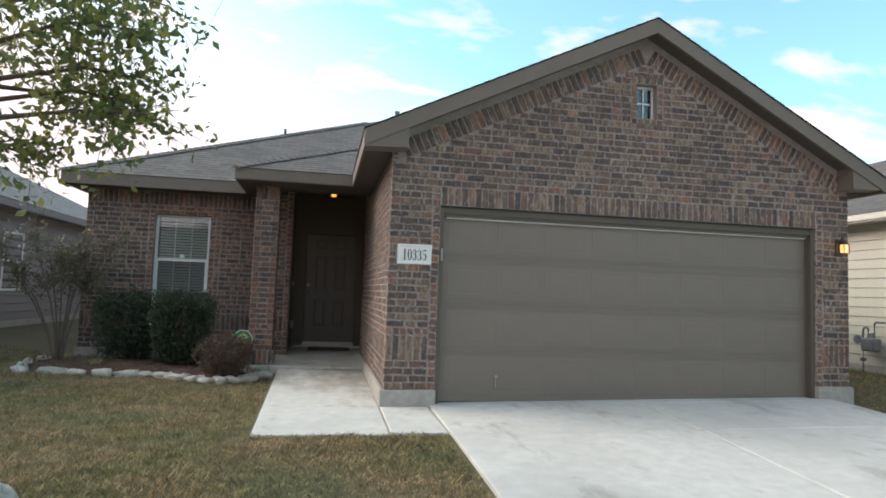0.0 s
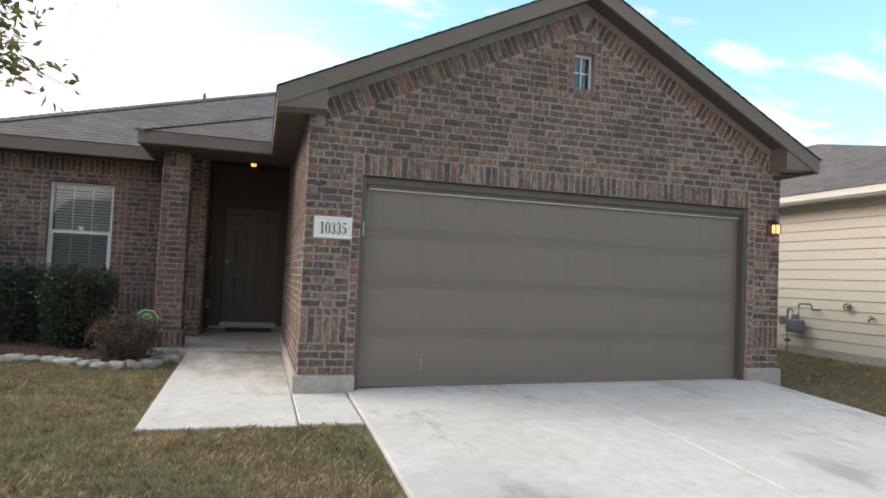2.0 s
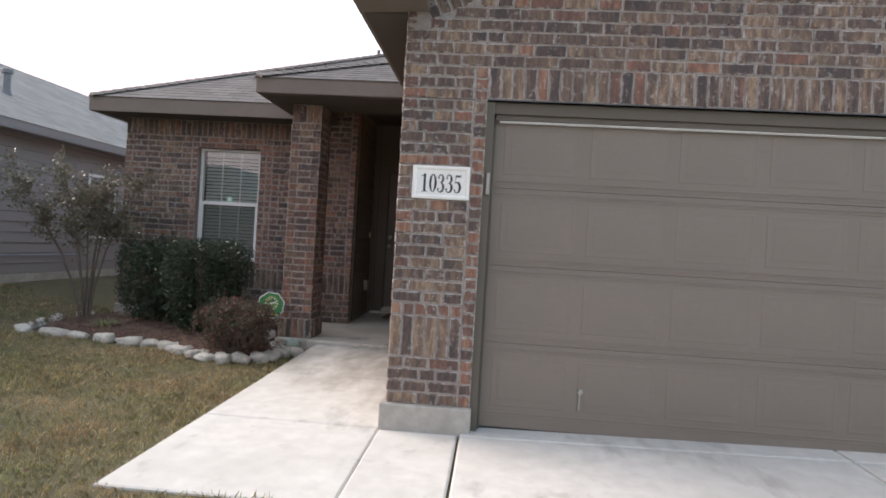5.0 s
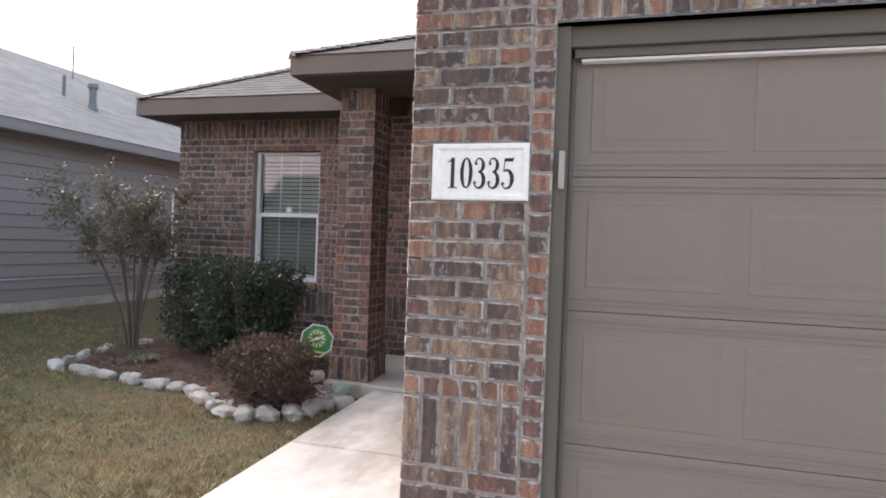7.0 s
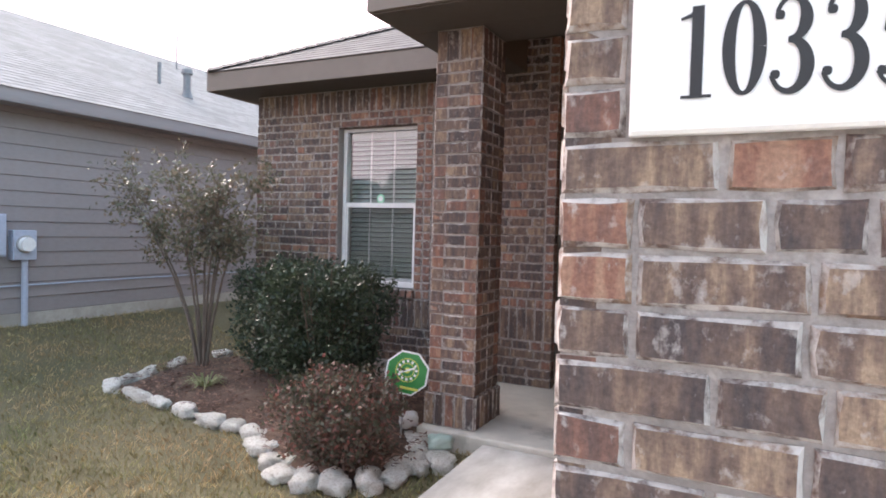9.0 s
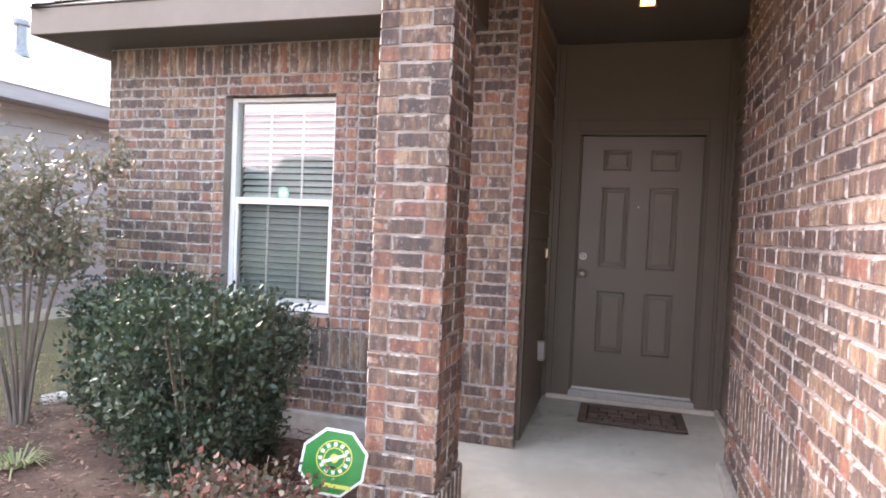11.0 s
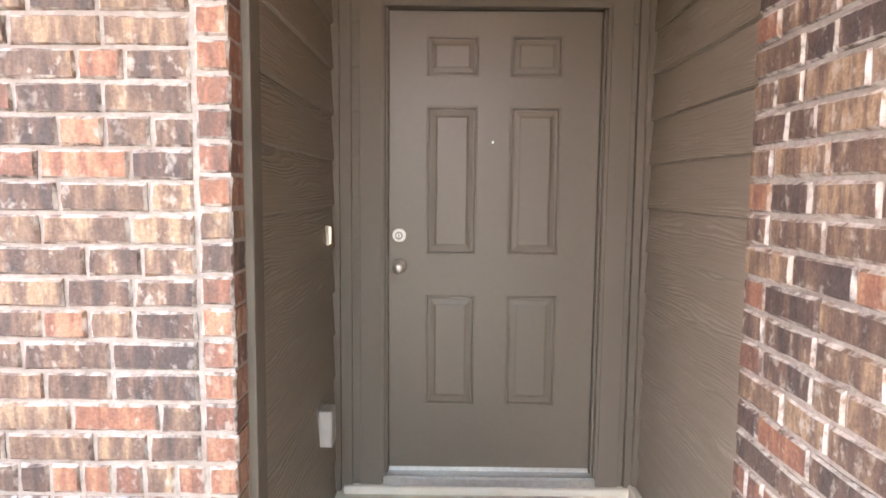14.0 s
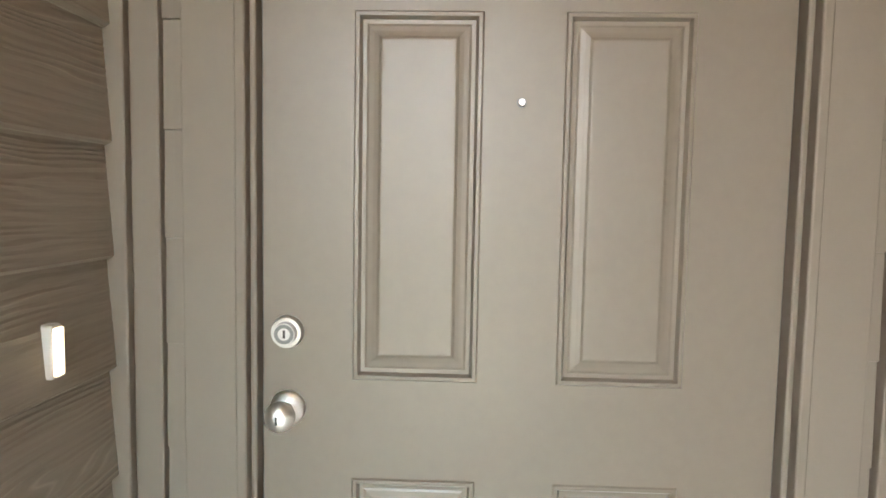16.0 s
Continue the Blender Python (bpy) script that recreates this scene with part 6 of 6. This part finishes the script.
for a, z, ln, rise in ((0.05, 2.45, 1.5, 0.35), (0.3, 2.3, 1.4, 0.4), (-0.25, 2.6, 1.5, 0.4), (0.15, 2.95, 1.55, 0.5), (0.8, 2.15, 0.9, 0.1)):
    s = base + Vector((0, 0.03, z))
    d = Vector((math.cos(a), math.sin(a), 0))
    stems.append(([s, s + d * ln * 0.35 + Vector((0, 0, rise * 0.6)), s + d * ln * 0.7 + Vector((0, 0, rise)), s + d * ln + Vector((0, 0, rise * 0.9))], 0.026, 0.42, 26))
tree = branchy("shade_tree", "young shade tree with drooping pointed green leaves", base, stems, BARK, TREE_LEAF, 0.075, 16, 7)
tree.matrix_basis = Matrix.Translation((0, 0, 0.155)) @ Matrix.Diagonal((0.87, 0.87, 0.87, 1))

# ---- far side of the street, behind the walk ----
bm = bmesh.new()
for i in range(9):
    x = -52 + 12.5 * i
    box(bm, x, x + 10.5, -34, -27, -1.2, 2.6)
    prism(bm, [(x - 0.4, 2.6), (x + 10.9, 2.6), (x + 8.2, 5.4 + (i % 3) * 0.4), (x + 2.3, 5.4 + (i % 3) * 0.4)], -34.4, -26.6)
obj("backdrop", bm, NEIGHBOUR_GREY, kind="structure", label="row of low houses across the street")

# ---- overhead cables ----
for pts in (((-32.0, 92.2, 16.0), (-9.6, 36.5, 14.0), (-7.3, 30.8, 14.0), (11.4, -15.6, 15.0)), ((-29.1, 94.5, 16.0), (-8.4, 38.2, 14.0), (-5.7, 30.8, 14.0), (11.6, -16.1, 15.0)), ):
    obj("overhead_cable", tube(bmesh.new(), pts, [0.009] * 4, 5), BLACK, label="thin black cable strung high over the roofs", category="cable", group="overhead cables")

# ---- yard sign ----
ys_t = empty("yard_sign", (-1.08, 9.45, 0.44), "green octagonal alarm notice sign on a leaning stake", "sign")
ys_t.rotation_euler = (radians(-6), radians(9), radians(20))
ys_t.scale = (0.93, 1.0, 0.93)


def octagon(r, y0, y1):
    bm = bmesh.new()
    prism(bm, [(r * math.cos((k + 0.5) * math.tau / 8), r * math.sin((k + 0.5) * math.tau / 8)) for k in range(8)], y0, y1)
    return bm


part("rim", octagon(0.163, 0.0, 0.006), WHITE, ys_t, "white sign border")
part("face", octagon(0.15, -0.002, 0.0), GREEN_SIGN, ys_t)


def ring(r0, r1, y, segs=40, x=0.0, z=0.0):
    bm = bmesh.new()
    a = [bm.verts.new((x + r0 * math.cos(k * math.tau / segs), y, z + r0 * math.sin(k * math.tau / segs))) for k in range(segs)]
    b = [bm.verts.new((x + r1 * math.cos(k * math.tau / segs), y, z + r1 * math.sin(k * math.tau / segs))) for k in range(segs)]
    for k in range(segs):
        bm.faces.new((a[k], a[(k + 1) % segs], b[(k + 1) % segs], b[k]))
    return bm


part("emblem_ring", ring(0.078, 0.083, -0.0035, z=0.02), YELLOW_INK, ys_t, "yellow ring")
part("emblem_ring", ring(0.045, 0.05, -0.0035, z=0.02), YELLOW_INK, ys_t, "yellow ring")
part("emblem", cyl(bmesh.new(), (0, -0.003, 0.02), 0.02, 0.02, 0.002, "Y", 24), YELLOW_INK, ys_t, "yellow disc")
for k in range(12):
    a = k * math.tau / 12 + 0.1
    bm = boxed(-0.008, 0.008, -0.0035, -0.0025, -0.009, 0.009)
    bmesh.ops.transform(bm, matrix=Matrix.Translation((0.064 * math.cos(a), 0, 0.02 + 0.064 * math.sin(a))) @ Matrix.Rotation(-a + radians(90), 4, "Y"), verts=bm.verts)
    part("text_bar", bm, WHITE, ys_t)
bm = boxed(-0.06, 0.06, -0.0042, -0.0036, -0.007, 0.007)
bmesh.ops.transform(bm, matrix=Matrix.Translation((0, 0, 0.02)) @ Matrix.Rotation(radians(-25), 4, "Y"), verts=bm.verts)
part("streak", bm, WHITE, ys_t)
part("text_bar", boxed(-0.03, 0.1, -0.0035, -0.0025, -0.112, -0.094), YELLOW_INK, ys_t)
bm = tube(bmesh.new(), [(0.0, 0.012, 0.02), (0.01, 0.012, -0.16), (0.05, 0.005, -0.52)], [0.008] * 3)
part("stake", bm, ALU, ys_t)

# ---- lawn ----
k = 420000
x, y = rs.uniform(-9.0, 1.3, k), 1.2 + 10.5 * rs.uniform(0, 1, k) ** 1.15
far = rs.uniform(0, 1, k) < np.clip(1.25 - 0.09 * np.hypot(x - 0.4, y - 1.0), 0.35, 1)
xr, yr = rs.uniform(6.1, 9.3, 30000), rs.uniform(3.0, 12.0, 30000)
x, y = np.concatenate([x[far], xr]), np.concatenate([y[far], yr])
edge = 0.03 * np.sin(x * 9.0) + 0.02 * np.sin(x * 23.0)
ok = ~((x > -0.565 - 0.01 * (y - 5.57) + 0.4 * edge) & (x < 1.17) & (y > 5.555 + edge)) & ~((x > 1.135 + 0.4 * edge) & (x < 6.14)) & ~((x > WX0 - 0.05) & (y > 10.85) & (x < 6.0)) & (x > -6.2) & ~((x > 6.0) & (x < 6.46) & (y > 6.7))
bed = np.array(inner)
inb = np.zeros(len(x), bool)
j = len(bed) - 1
for i in range(len(bed)):
    cross = ((bed[i, 1] > y) != (bed[j, 1] > y)) & (x < (bed[j, 0] - bed[i, 0]) * (y - bed[i, 1]) / (bed[j, 1] - bed[i, 1] + 1e-12) + bed[i, 0])
    inb ^= cross
    j = i
ok &= ~inb
x, y = x[ok], y[ok]
n = len(x)
z = np.array([ground_z(a, b) for a, b in zip(x.tolist(), y.tolist())])
patch = 0.5 + 0.5 * np.sin(x * 2.1 + 1.3 * np.sin(y * 1.7)) * np.sin(y * 2.6 + np.sin(x * 1.9))
hgt = rs.uniform(0.018, 0.05, n) * (0.75 + 0.5 * patch)
a = rs.uniform(0, math.tau, n)
lean = rs.uniform(0.1, 1.1, n)
w = rs.uniform(0.0018, 0.0036, n)
b = np.stack([x, y, z - 0.004], 1)
s = np.stack([-np.sin(a) * w, np.cos(a) * w, np.zeros(n)], 1)
tip = b + np.stack([np.cos(a) * hgt * lean, np.sin(a) * hgt * lean, hgt], 1)
mid_p = b + np.stack([np.cos(a) * hgt * lean * 0.35, np.sin(a) * hgt * lean * 0.35, hgt * 0.6], 1)
quads("lawn", np.stack([b - s, b + s, mid_p + s, tip], 1), GRASS, label="short patchy brown-green dormant lawn", kind="stuff", category="grass")
# fallen leaves
pts = [(rs.uniform(-4, 1.0), rs.uniform(2.5, 8.8)) for _ in range(70)]
pts = [(p, q, ground_z(p, q) + 0.035) for p, q in pts if not (p > -0.55 and q > 5.55)]
c = leaf_quads(rs, pts, 0.05, 0.4, 0.6)
c[:, :, 2] = (c[:, :, 2] - np.array(pts)[:, None, 2]) * 0.3 + np.array(pts)[:, None, 2]
quads("fallen_leaves", c, SHRUB_LEAF, label="dry fallen leaves on the lawn", kind="stuff", category="leaves")

# ---- the bricks themselves ----
lay_all()
